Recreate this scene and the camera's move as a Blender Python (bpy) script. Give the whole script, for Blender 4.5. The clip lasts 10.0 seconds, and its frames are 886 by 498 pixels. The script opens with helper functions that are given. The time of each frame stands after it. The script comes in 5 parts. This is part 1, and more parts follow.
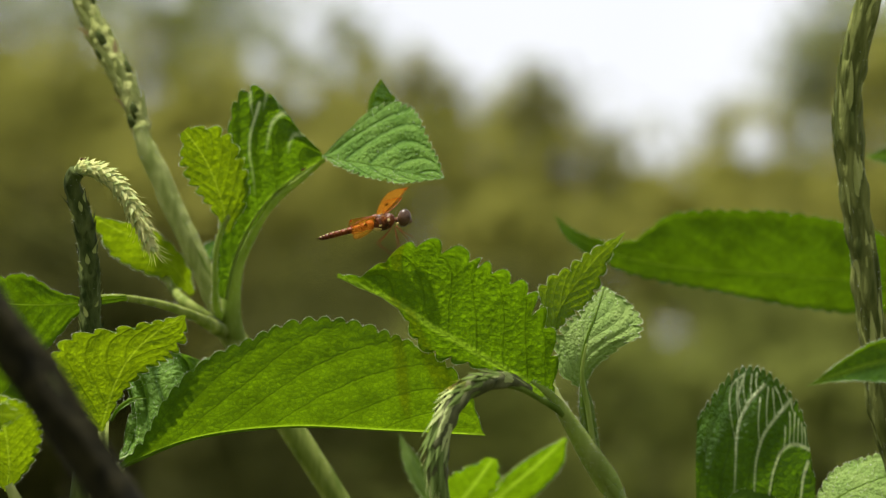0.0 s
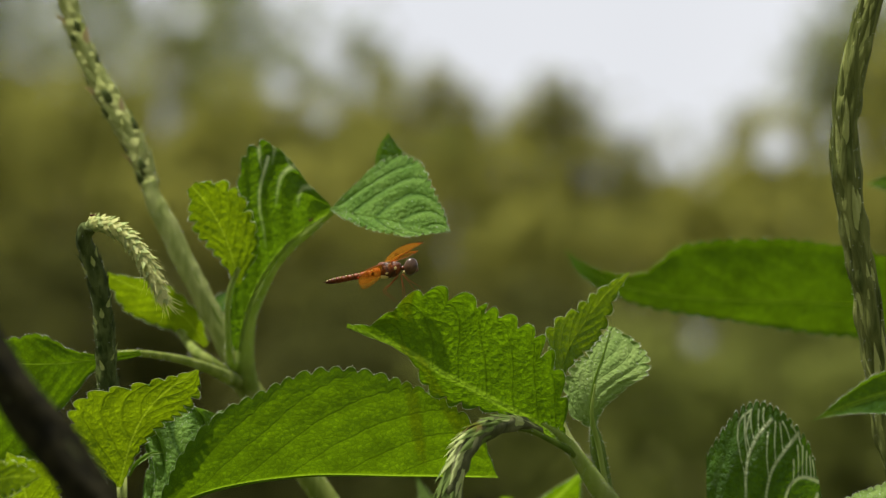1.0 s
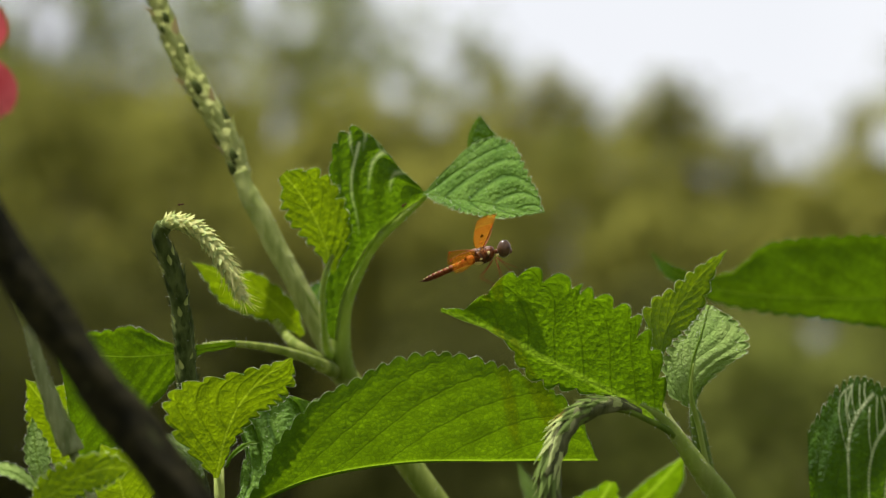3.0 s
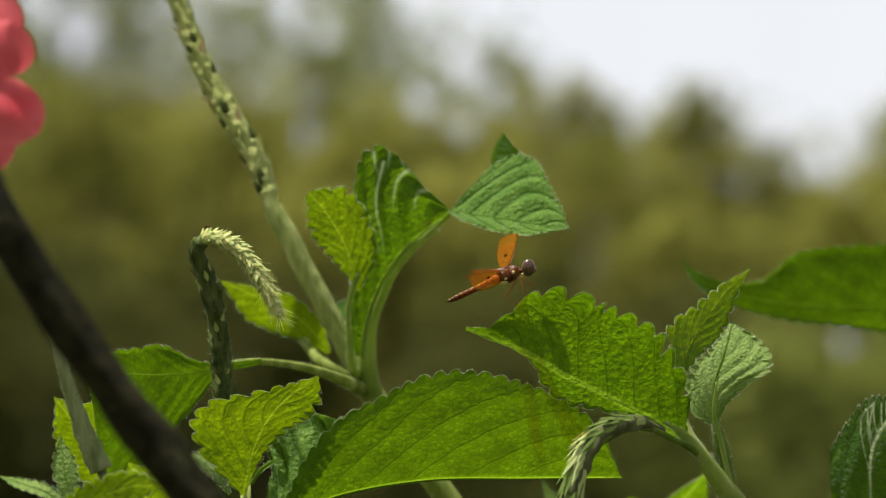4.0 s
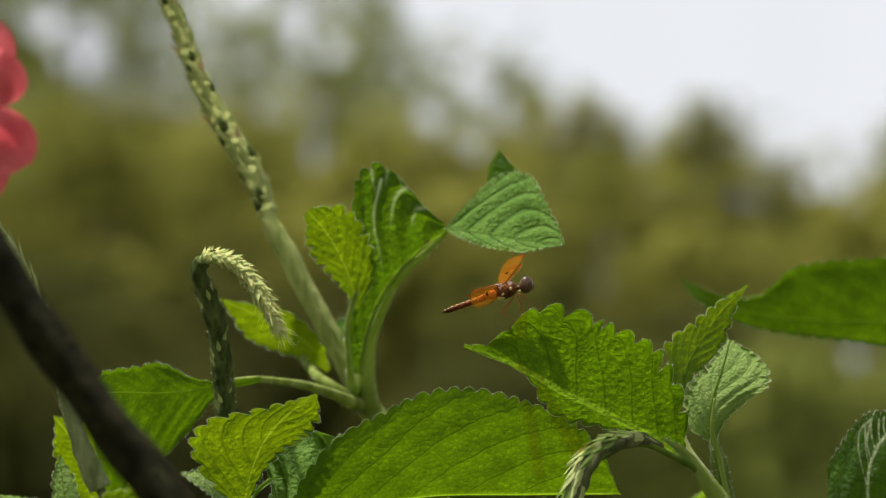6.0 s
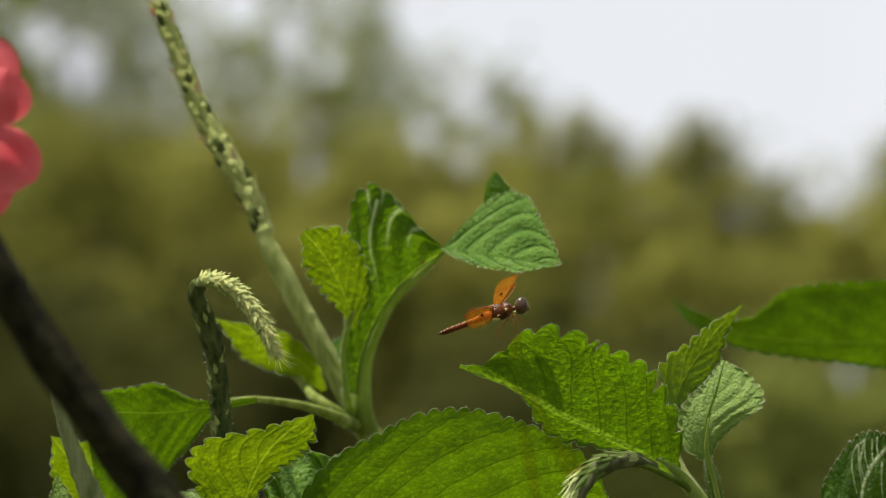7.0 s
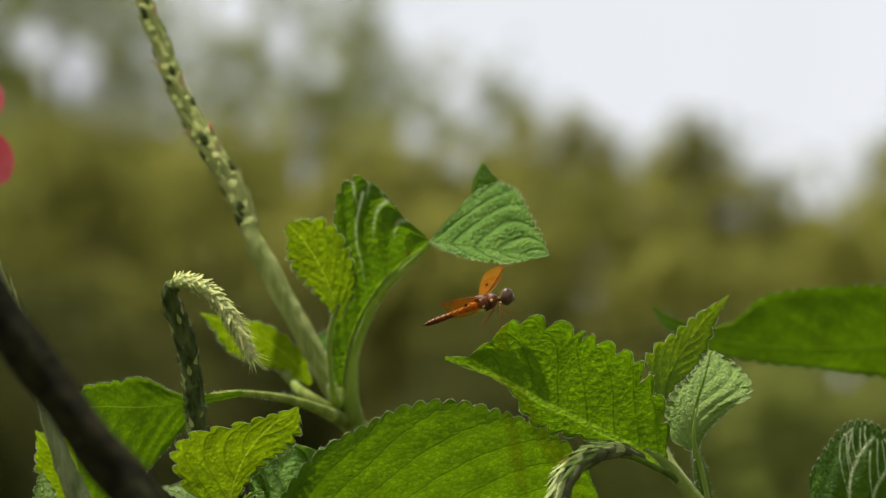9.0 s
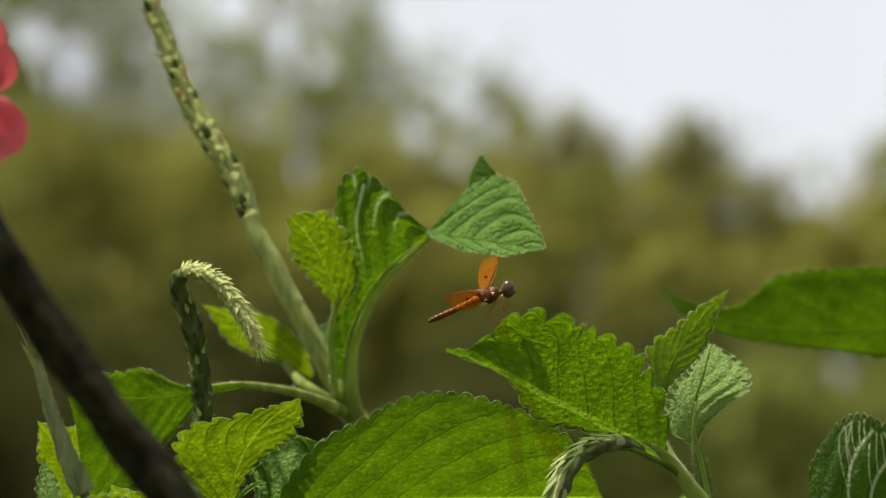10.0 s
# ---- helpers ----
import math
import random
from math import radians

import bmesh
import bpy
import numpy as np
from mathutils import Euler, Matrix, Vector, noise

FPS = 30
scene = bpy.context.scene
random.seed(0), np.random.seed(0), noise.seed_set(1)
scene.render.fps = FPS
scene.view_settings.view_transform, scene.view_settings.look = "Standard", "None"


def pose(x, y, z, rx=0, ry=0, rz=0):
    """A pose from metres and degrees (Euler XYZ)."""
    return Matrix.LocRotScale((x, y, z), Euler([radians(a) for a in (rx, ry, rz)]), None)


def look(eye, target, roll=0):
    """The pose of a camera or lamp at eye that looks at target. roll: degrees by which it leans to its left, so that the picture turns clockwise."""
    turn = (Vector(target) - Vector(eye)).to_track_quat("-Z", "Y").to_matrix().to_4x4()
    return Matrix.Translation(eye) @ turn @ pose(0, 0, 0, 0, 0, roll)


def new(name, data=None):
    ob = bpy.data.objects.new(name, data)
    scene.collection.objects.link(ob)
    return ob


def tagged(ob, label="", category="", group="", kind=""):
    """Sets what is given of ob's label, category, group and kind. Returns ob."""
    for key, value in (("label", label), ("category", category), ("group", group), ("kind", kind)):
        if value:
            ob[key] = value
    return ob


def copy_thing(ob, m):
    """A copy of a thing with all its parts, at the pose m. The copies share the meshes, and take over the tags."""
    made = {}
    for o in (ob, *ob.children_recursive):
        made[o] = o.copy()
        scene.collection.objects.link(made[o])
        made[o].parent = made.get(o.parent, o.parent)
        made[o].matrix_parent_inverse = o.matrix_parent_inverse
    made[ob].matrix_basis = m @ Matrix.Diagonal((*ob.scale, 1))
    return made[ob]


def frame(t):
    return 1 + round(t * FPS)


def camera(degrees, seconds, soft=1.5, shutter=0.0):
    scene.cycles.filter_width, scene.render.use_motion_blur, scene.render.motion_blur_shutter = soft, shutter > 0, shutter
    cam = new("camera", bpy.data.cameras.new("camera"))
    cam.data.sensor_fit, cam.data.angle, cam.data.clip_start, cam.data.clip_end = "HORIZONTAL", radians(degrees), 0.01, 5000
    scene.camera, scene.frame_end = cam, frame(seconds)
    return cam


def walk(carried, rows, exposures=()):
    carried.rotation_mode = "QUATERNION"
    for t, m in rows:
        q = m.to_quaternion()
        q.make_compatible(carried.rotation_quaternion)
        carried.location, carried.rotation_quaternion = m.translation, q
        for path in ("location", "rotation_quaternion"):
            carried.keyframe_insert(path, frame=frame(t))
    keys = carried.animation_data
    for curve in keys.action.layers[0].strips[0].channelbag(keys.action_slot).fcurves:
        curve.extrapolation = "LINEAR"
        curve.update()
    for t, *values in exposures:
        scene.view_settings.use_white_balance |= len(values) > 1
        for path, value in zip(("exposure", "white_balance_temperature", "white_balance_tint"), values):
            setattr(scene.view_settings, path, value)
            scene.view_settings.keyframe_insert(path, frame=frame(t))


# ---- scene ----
# A small amber dragonfly perched on a leaf among porterweed shoots, a blurred hedge and an overcast sky behind.
# Places in the plant functions are in millimetres; metres elsewhere.
cam = camera(15.0, 10.0, soft=1.15)
cam.data.dof.use_dof = True
cam.data.dof.focus_distance = 0.803
cam.data.dof.aperture_fstop = 13.5
PATH = [
    (0, (-0.0103, -0.7880, 0.9938), (0.0941, 1.2057, 1.1134), 3.23),
    (0.2, (-0.0102, -0.7903, 0.9951), (0.0910, 1.2033, 1.1180), 3.05),
    (0.4, (-0.0102, -0.7927, 0.9963), (0.0890, 1.2009, 1.1223), 2.87),
    (0.5, (-0.0102, -0.7938, 0.9969), (0.0897, 1.1997, 1.1221), 2.77),
    (0.8, (-0.0081, -0.7969, 0.9994), (0.0865, 1.1968, 1.1273), 1.83),
    (1, (-0.0066, -0.7989, 1.0011), (0.0823, 1.1950, 1.1285), 1.21),
    (1.2, (-0.0060, -0.7999, 1.0017), (0.0786, 1.1943, 1.1287), 1.20),
    (1.4, (-0.0055, -0.8008, 1.0023), (0.0668, 1.1941, 1.1245), 1.20),
    (1.5, (-0.0052, -0.8013, 1.0026), (0.0642, 1.1938, 1.1236), 1.20),
    (1.8, (-0.0045, -0.8020, 1.0022), (0.0598, 1.1935, 1.1204), 1.21),
    (2, (-0.0040, -0.8025, 1.0019), (0.0568, 1.1930, 1.1215), 1.22),
    (2.2, (-0.0015, -0.7986, 1.0017), (0.0574, 1.1967, 1.1265), 0.74),
    (2.4, (0.0011, -0.7946, 1.0016), (0.0529, 1.2006, 1.1290), 0.26),
    (2.5, (0.0024, -0.7927, 1.0016), (0.0395, 1.2032, 1.1240), 0.05),
    (2.6, (0.0018, -0.7922, 1.0005), (0.0312, 1.2039, 1.1218), 0.04),
    (2.8, (0.0006, -0.7914, 0.9985), (0.0202, 1.2048, 1.1202), 0.02),
    (3, (-0.0005, -0.7906, 0.9965), (0.0185, 1.2052, 1.1258), -0.02),
    (3.2, (-0.0005, -0.7918, 0.9969), (0.0148, 1.2036, 1.1306), -0.02),
    (4.3, (-0.0000, -0.7988, 0.9995), (0.0008, 1.1967, 1.1337), -0.00),
    (4.5, (0.0001, -0.8001, 1.0000), (0.0000, 1.1952, 1.1376), -0.01),
    (4.7, (0.0006, -0.8012, 1.0002), (0.0012, 1.1940, 1.1393), -0.03),
    (4.9, (0.0011, -0.8023, 1.0004), (0.0001, 1.1928, 1.1401), -0.05),
    (5, (0.0014, -0.8028, 1.0005), (-0.0003, 1.1924, 1.1379), -0.06),
    (5.3, (0.0025, -0.7988, 0.9992), (-0.0018, 1.1966, 1.1342), -0.14),
    (5.5, (0.0033, -0.7961, 0.9983), (-0.0016, 1.1992, 1.1348), -0.20),
    (5.7, (0.0031, -0.7970, 0.9985), (-0.0004, 1.1981, 1.1373), -0.20),
    (6.8, (0.0024, -0.8020, 0.9996), (0.0003, 1.1920, 1.1546), -0.20),
    (7, (0.0023, -0.8029, 0.9998), (0.0033, 1.1912, 1.1530), -0.21),
    (7.2, (0.0029, -0.8023, 0.9993), (0.0066, 1.1919, 1.1511), -0.28),
    (7.5, (0.0038, -0.8013, 0.9985), (0.0088, 1.1927, 1.1534), -0.39),
    (7.8, (0.0039, -0.7987, 0.9977), (0.0064, 1.1954, 1.1500), -0.40),
    (8, (0.0040, -0.7970, 0.9972), (0.0079, 1.1971, 1.1508), -0.41),
    (8.2, (0.0045, -0.7974, 0.9970), (0.0071, 1.1966, 1.1513), -0.55),
    (8.5, (0.0052, -0.7979, 0.9968), (0.0100, 1.1961, 1.1515), -0.75),
    (8.8, (0.0050, -0.7981, 0.9972), (0.0079, 1.1957, 1.1537), -0.64),
    (9, (0.0049, -0.7983, 0.9975), (0.0084, 1.1958, 1.1519), -0.57),
    (9.2, (0.0041, -0.7994, 0.9975), (0.0061, 1.1947, 1.1516), -0.46),
    (9.4, (0.0033, -0.8004, 0.9975), (0.0042, 1.1936, 1.1514), -0.35),
    (9.5, (0.0029, -0.8010, 0.9976), (0.0058, 1.1931, 1.1508), -0.31),
    (9.8, (0.0034, -0.8014, 0.9967), (0.0108, 1.1926, 1.1515), -0.34),
    (10, (0.0038, -0.8016, 0.9961), (0.0090, 1.1925, 1.1490), -0.34),
]
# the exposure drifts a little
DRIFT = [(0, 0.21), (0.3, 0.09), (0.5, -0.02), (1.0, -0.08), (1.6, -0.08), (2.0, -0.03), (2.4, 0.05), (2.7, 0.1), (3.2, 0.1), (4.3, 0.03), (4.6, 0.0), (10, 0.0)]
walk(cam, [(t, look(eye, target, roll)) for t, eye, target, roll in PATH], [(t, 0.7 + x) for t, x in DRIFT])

# ---- light ----
SUN_HIGH, SUN_TURN = 70.0, -90.0   # elevation, and degrees from +y towards +x
world = bpy.data.worlds.new("world")
scene.world = world
world.use_nodes = True
wn, wl = world.node_tree.nodes, world.node_tree.links
sky = wn.new("ShaderNodeTexSky")
sky.sky_type, sky.sun_disc = "NISHITA", False
sky.sun_elevation, sky.sun_rotation = radians(SUN_HIGH), radians(SUN_TURN)
cloud_at = wn.new("ShaderNodeTexCoord")
cloud_noise = wn.new("ShaderNodeTexNoise")
cloud_noise.inputs["Scale"].default_value = 2.2
cloud_noise.inputs["Detail"].default_value = 4
cloud_tone = wn.new("ShaderNodeValToRGB")
cloud_tone.color_ramp.elements[0].position, cloud_tone.color_ramp.elements[0].color = 0.3, (8.0, 8.1, 8.5, 1)
cloud_tone.color_ramp.elements[1].position, cloud_tone.color_ramp.elements[1].color = 0.7, (10.2, 10.2, 10.4, 1)
cloud_mix = wn.new("ShaderNodeMix")
cloud_mix.data_type = "RGBA"
cloud_mix.inputs[0].default_value = 0.9
wl.new(cloud_at.outputs["Generated"], cloud_noise.inputs["Vector"])
wl.new(cloud_noise.outputs["Fac"], cloud_tone.inputs["Fac"])
wl.new(sky.outputs["Color"], cloud_mix.inputs[6])
wl.new(cloud_tone.outputs["Color"], cloud_mix.inputs[7])
wl.new(cloud_mix.outputs[2], wn["Background"].inputs["Color"])
wn["Background"].inputs["Strength"].default_value = 0.064
sun = new("sun", bpy.data.lights.new("sun", "SUN"))
sun.data.energy, sun.data.angle, sun.data.color = 5.0, radians(1.5), (1.0, 0.96, 0.88)
a, e = radians(SUN_TURN), radians(SUN_HIGH)
sun.matrix_basis = look((math.sin(a) * math.cos(e) * 30, math.cos(a) * math.cos(e) * 30, math.sin(e) * 30), (0, 0, 0))
scene.view_settings.exposure = 0.7


# ---- materials ----
def node_mat(name):
    m = bpy.data.materials.new(name)
    m.use_nodes = True
    return m, m.node_tree.nodes, m.node_tree.links, m.node_tree.nodes["Principled BSDF"], m.node_tree.nodes["Material Output"]


def maths(nodes, links, op, a, b=0.0, clamp=False):
    n = nodes.new("ShaderNodeMath")
    n.operation, n.use_clamp = op, clamp
    for slot, v in ((0, a), (1, b)):
        if isinstance(v, (int, float)):
            n.inputs[slot].default_value = v
        else:
            links.new(v, n.inputs[slot])
    return n.outputs[0]


def blend(nodes, links, fac, a, b, mode="MIX"):
    n = nodes.new("ShaderNodeMix")
    n.data_type, n.blend_type = "RGBA", mode
    for slot, v in ((0, fac), (6, a), (7, b)):
        if isinstance(v, (int, float)):
            n.inputs[slot].default_value = v
        elif isinstance(v, tuple):
            n.inputs[slot].default_value = (*v, 1)
        else:
            links.new(v, n.inputs[slot])
    return n.outputs[2]


def ranged(nodes, links, v, a, b, c, d):
    n = nodes.new("ShaderNodeMapRange")
    links.new(v, n.inputs[0])
    for slot, x in zip((1, 2, 3, 4), (a, b, c, d)):
        n.inputs[slot].default_value = x
    return n.outputs[0]


def noise_at(nodes, links, coord, scale, detail=3.0):
    n = nodes.new("ShaderNodeTexNoise")
    n.inputs["Scale"].default_value, n.inputs["Detail"].default_value = scale, detail
    links.new(coord, n.inputs["Vector"])
    return n.outputs["Fac"]


def leaf_mat(name, dark, light, through_col, vein, thin=0.5, rough=0.55, relief=1.0, vein_amount=0.35, cell=640, vein_wide=0.05, rib_wide=0.045):
    """A leaf: two greens in patches, side veins and a net of veinlets from its own coordinates, light that comes through."""
    m, N, L, bsdf, out = node_mat(name)
    tc, uv, flat_mm = N.new("ShaderNodeTexCoord"), N.new("ShaderNodeUVMap"), N.new("ShaderNodeUVMap")
    uv.uv_map, flat_mm.uv_map = "UVMap", "blade"
    wander = N.new("ShaderNodeTexNoise")
    wander.inputs["Scale"].default_value, wander.inputs["Detail"].default_value = 0.5, 2.0
    L.new(flat_mm.outputs[0], wander.inputs["Vector"])
    warped = blend(N, L, 0.7, flat_mm.outputs[0], wander.outputs["Color"], "LINEAR_LIGHT")
    sep = N.new("ShaderNodeSeparateXYZ")
    L.new(uv.outputs[0], sep.inputs[0])
    # side veins that wander a little from their even steps
    strayed = maths(N, L, "ADD", sep.outputs[0], ranged(N, L, noise_at(N, L, flat_mm.outputs[0], 0.22, 2), 0.2, 0.8, -0.05, 0.05))
    frac = maths(N, L, "FRACT", strayed)
    near = maths(N, L, "SUBTRACT", 0.5, maths(N, L, "ABSOLUTE", maths(N, L, "SUBTRACT", frac, 0.5)))
    side = maths(N, L, "ABSOLUTE", sep.outputs[1])
    lateral = ranged(N, L, near, vein_wide * 0.2, vein_wide, 1, 0)
    rib = ranged(N, L, side, rib_wide * 0.45, rib_wide, 1, 0)
    cells = N.new("ShaderNodeTexVoronoi")
    cells.feature = "DISTANCE_TO_EDGE"
    cells.inputs["Scale"].default_value = cell * 0.0012
    L.new(warped, cells.inputs["Vector"])
    domes = N.new("ShaderNodeTexVoronoi")
    domes.inputs["Scale"].default_value = cell * 0.0012
    L.new(warped, domes.inputs["Vector"])
    fine_net = N.new("ShaderNodeTexVoronoi")
    fine_net.feature = "DISTANCE_TO_EDGE"
    fine_net.inputs["Scale"].default_value = cell * 0.0030
    L.new(warped, fine_net.inputs["Vector"])
    net = ranged(N, L, cells.outputs["Distance"], 0.0, 0.16, 1, 0)
    netlet = ranged(N, L, fine_net.outputs["Distance"], 0.0, 0.2, 1, 0)
    net = maths(N, L, "MAXIMUM", net, maths(N, L, "MULTIPLY", netlet, 0.55))
    veins = maths(N, L, "MAXIMUM", maths(N, L, "MAXIMUM", lateral, rib), maths(N, L, "MULTIPLY", net, 0.5))
    patch = ranged(N, L, noise_at(N, L, tc.outputs["Object"], 130, 5), 0.32, 0.68, 0, 1)
    fine = noise_at(N, L, tc.outputs["Object"], 900, 3)
    tone = N.new("ShaderNodeSeparateColor")
    L.new(domes.outputs["Color"], tone.inputs[0])
    col = blend(N, L, patch, dark, light)
    col = blend(N, L, maths(N, L, "MULTIPLY", fine, 0.3), col, tuple(c * 0.55 for c in dark))
    col = blend(N, L, maths(N, L, "MULTIPLY", veins, vein_amount), col, vein)
    raised = N.new("ShaderNodeAttribute")
    raised.attribute_name = "vein"
    col = blend(N, L, raised.outputs["Fac"], col, (0.56, 0.62, 0.36))
    L.new(col, bsdf.inputs["Base Color"])
    bsdf.inputs["Roughness"].default_value = rough
    bsdf.inputs["Specular IOR Level"].default_value = 0.12
    # blisters between the veinlets, grooves along the side veins
    puff = maths(N, L, "ADD", ranged(N, L, domes.outputs["Distance"], 0, 0.8, 1, 0), maths(N, L, "MULTIPLY", fine, 0.3))
    puff = maths(N, L, "SUBTRACT", puff, maths(N, L, "MULTIPLY", lateral, 0.8))
    puff = maths(N, L, "SUBTRACT", puff, maths(N, L, "MULTIPLY", netlet, 0.2))
    bump = N.new("ShaderNodeBump")
    bump.inputs["Strength"].default_value, bump.inputs["Distance"].default_value = min(1.0, 0.9 * relief), 0.0011
    L.new(puff, bump.inputs["Height"])
    L.new(bump.outputs[0], bsdf.inputs["Normal"])
    tr = N.new("ShaderNodeBsdfTranslucent")
    bright = maths(N, L, "ADD", maths(N, L, "MULTIPLY", patch, 0.6), maths(N, L, "MULTIPLY", tone.outputs[0], 0.4))
    tcol = blend(N, L, bright, tuple(c * 0.5 for c in through_col), tuple(c * 1.45 for c in through_col))
    tcol = blend(N, L, maths(N, L, "MULTIPLY", lateral, 0.6), tcol, tuple(c * 0.36 for c in through_col))
    tcol = blend(N, L, maths(N, L, "MULTIPLY", net, 0.6), tcol, tuple(c * 0.26 for c in through_col))
    tcol = blend(N, L, maths(N, L, "MULTIPLY", rib, 0.85), tcol, tuple(c * 1.45 + 0.08 * k for c, k in zip(through_col, (1, 1, 0.2))))
    speck = ranged(N, L, noise_at(N, L, tc.outputs["Object"], 1500, 2), 0.3, 0.7, 0.0, 0.5)
    tcol = blend(N, L, speck, tcol, tuple(c * 0.55 for c in through_col))
    tcol = blend(N, L, raised.outputs["Fac"], tcol, (0.46, 0.55, 0.22))
    L.new(tcol, tr.inputs["Color"])
    soft = N.new("ShaderNodeBump")
    soft.inputs["Strength"].default_value, soft.inputs["Distance"].default_value = min(1.0, 0.85 * relief), 0.0022
    L.new(puff, soft.inputs["Height"])
    L.new(soft.outputs[0], tr.inputs["Normal"])
    mix = N.new("ShaderNodeMixShader")
    mix.inputs[0].default_value = thin
    L.new(bsdf.outputs[0], mix.inputs[1])
    L.new(tr.outputs[0], mix.inputs[2])
    L.new(mix.outputs[0], out.inputs[0])
    return m


def skin_mat(name, a, b, scale=120, fine=900, rough=0.6, relief=0.5, metal=0.0, thin=0.0, depth=0.0004, stretch=(1, 1, 1), shine=0.08):
    """A plain organic surface: two tones at two scales and a fine relief."""
    m, N, L, bsdf, out = node_mat(name)
    tc = N.new("ShaderNodeTexCoord")
    mp = N.new("ShaderNodeMapping")
    mp.inputs["Scale"].default_value = stretch
    L.new(tc.outputs["Object"], mp.inputs["Vector"])
    big, small = noise_at(N, L, mp.outputs[0], scale, 4), noise_at(N, L, mp.outputs[0], fine, 3)
    col = blend(N, L, ranged(N, L, big, 0.35, 0.65, 0, 1), a, b)
    col = blend(N, L, maths(N, L, "MULTIPLY", small, 0.45), col, tuple(c * 0.5 for c in a))
    L.new(col, bsdf.inputs["Base Color"])
    bsdf.inputs["Roughness"].default_value, bsdf.inputs["Metallic"].default_value = rough, metal
    bsdf.inputs["Specular IOR Level"].default_value = shine
    bump = N.new("ShaderNodeBump")
    bump.inputs["Strength"].default_value, bump.inputs["Distance"].default_value = relief, depth
    L.new(maths(N, L, "ADD", big, small), bump.inputs["Height"])
    L.new(bump.outputs[0], bsdf.inputs["Normal"])
    if thin:
        tr = N.new("ShaderNodeBsdfTranslucent")
        L.new(col, tr.inputs["Color"])
        mix = N.new("ShaderNodeMixShader")
        mix.inputs[0].default_value = thin
        L.new(bsdf.outputs[0], mix.inputs[1])
        L.new(tr.outputs[0], mix.inputs[2])
        L.new(mix.outputs[0], out.inputs[0])
    return m


LEAF = leaf_mat("leaf_green", (0.024, 0.08, 0.006), (0.046, 0.115, 0.008), (0.150, 0.270, 0.002), (0.07, 0.13, 0.015), relief=0.25)
LEAF_SOFT = leaf_mat("leaf_smooth", (0.010, 0.045, 0.002), (0.04, 0.10, 0.005), (0.13, 0.24, 0.002), (0.04, 0.10, 0.006), relief=0.15, vein_amount=0.1, rib_wide=0.012)
LEAF_PUCKERED = leaf_mat("leaf_puckered", (0.022, 0.075, 0.006), (0.042, 0.11, 0.008), (0.148, 0.298, 0.002), (0.06, 0.11, 0.012), relief=0.8)
LEAF_CENTRE = leaf_mat("leaf_blistered", (0.022, 0.075, 0.006), (0.042, 0.11, 0.008), (0.146, 0.278, 0.002), (0.06, 0.11, 0.012), relief=0.55, rib_wide=0.06, cell=640)
LEAF_CUPPED = leaf_mat("leaf_cupped", (0.03, 0.085, 0.006), (0.05, 0.12, 0.010), (0.122, 0.235, 0.003), (0.10, 0.17, 0.04), thin=0.5, relief=0.6)
LEAF_YOUNG = leaf_mat("leaf_young", (0.05, 0.13, 0.01), (0.08, 0.17, 0.012), (0.21, 0.31, 0.002), (0.11, 0.19, 0.02), relief=0.5, vein_wide=0.1, rib_wide=0.018)
LEAF_PALE = leaf_mat("leaf_upper_side", (0.14, 0.23, 0.045), (0.25, 0.34, 0.09), (0.16, 0.32, 0.015), (0.12, 0.19, 0.04), thin=0.25, rough=0.65, relief=0.6, cell=900)
LEAF_VEINED = leaf_mat("leaf_underside", (0.03, 0.085, 0.005), (0.055, 0.12, 0.010), (0.13, 0.27, 0.004), (0.10, 0.17, 0.04), thin=0.35)
STEM = skin_mat("stem_green", (0.30, 0.36, 0.09), (0.56, 0.60, 0.22), scale=330, fine=1400, stretch=(1, 1, 0.18), relief=0.7, depth=0.0005, thin=0.35)
LEAF_UPPER = leaf_mat("leaf_upper_green", (0.085, 0.185, 0.018), (0.175, 0.29, 0.05), (0.17, 0.35, 0.01), (0.035, 0.085, 0.010), vein_amount=0.9, thin=0.3, rough=0.6, relief=0.7, cell=720, vein_wide=0.13, rib_wide=0.03)
STEM_SPIKE = skin_mat("spike_mottled_green", (0.27, 0.31, 0.075), (0.45, 0.47, 0.17), scale=300, fine=1100, stretch=(1, 1, 0.45), relief=1.0, depth=0.0008, thin=0.2)
STEM_LIGHT = skin_mat("spike_scale_green", (0.27, 0.31, 0.085), (0.42, 0.45, 0.165), scale=400, rough=0.65, thin=0.15)
STEM_OLD = skin_mat("old_spike_green", (0.045, 0.06, 0.010), (0.19, 0.21, 0.055), scale=420, rough=0.75, stretch=(1, 1, 0.12), relief=1.0, depth=0.001)
STEM_DUSTY = skin_mat("stem_dusty_green", (0.16, 0.20, 0.07), (0.38, 0.42, 0.20), scale=300, fine=1400, rough=0.7, stretch=(1, 1, 0.15), relief=0.8, thin=0.35)
STEM_BLACKISH = skin_mat("dark_green_spike", (0.025, 0.04, 0.007), (0.10, 0.125, 0.034), scale=350, rough=0.85, shine=0.08, relief=0.9, depth=0.0008, stretch=(1, 1, 0.4))
STEM_DARK = skin_mat("dark_stem", (0.007, 0.007, 0.003), (0.030, 0.027, 0.011), scale=240, rough=0.85, shine=0.08, relief=0.9, depth=0.0008)
BRACT = skin_mat("bract_pale", (0.62, 0.63, 0.23), (0.80, 0.80, 0.38), scale=300, rough=0.6, thin=0.5)
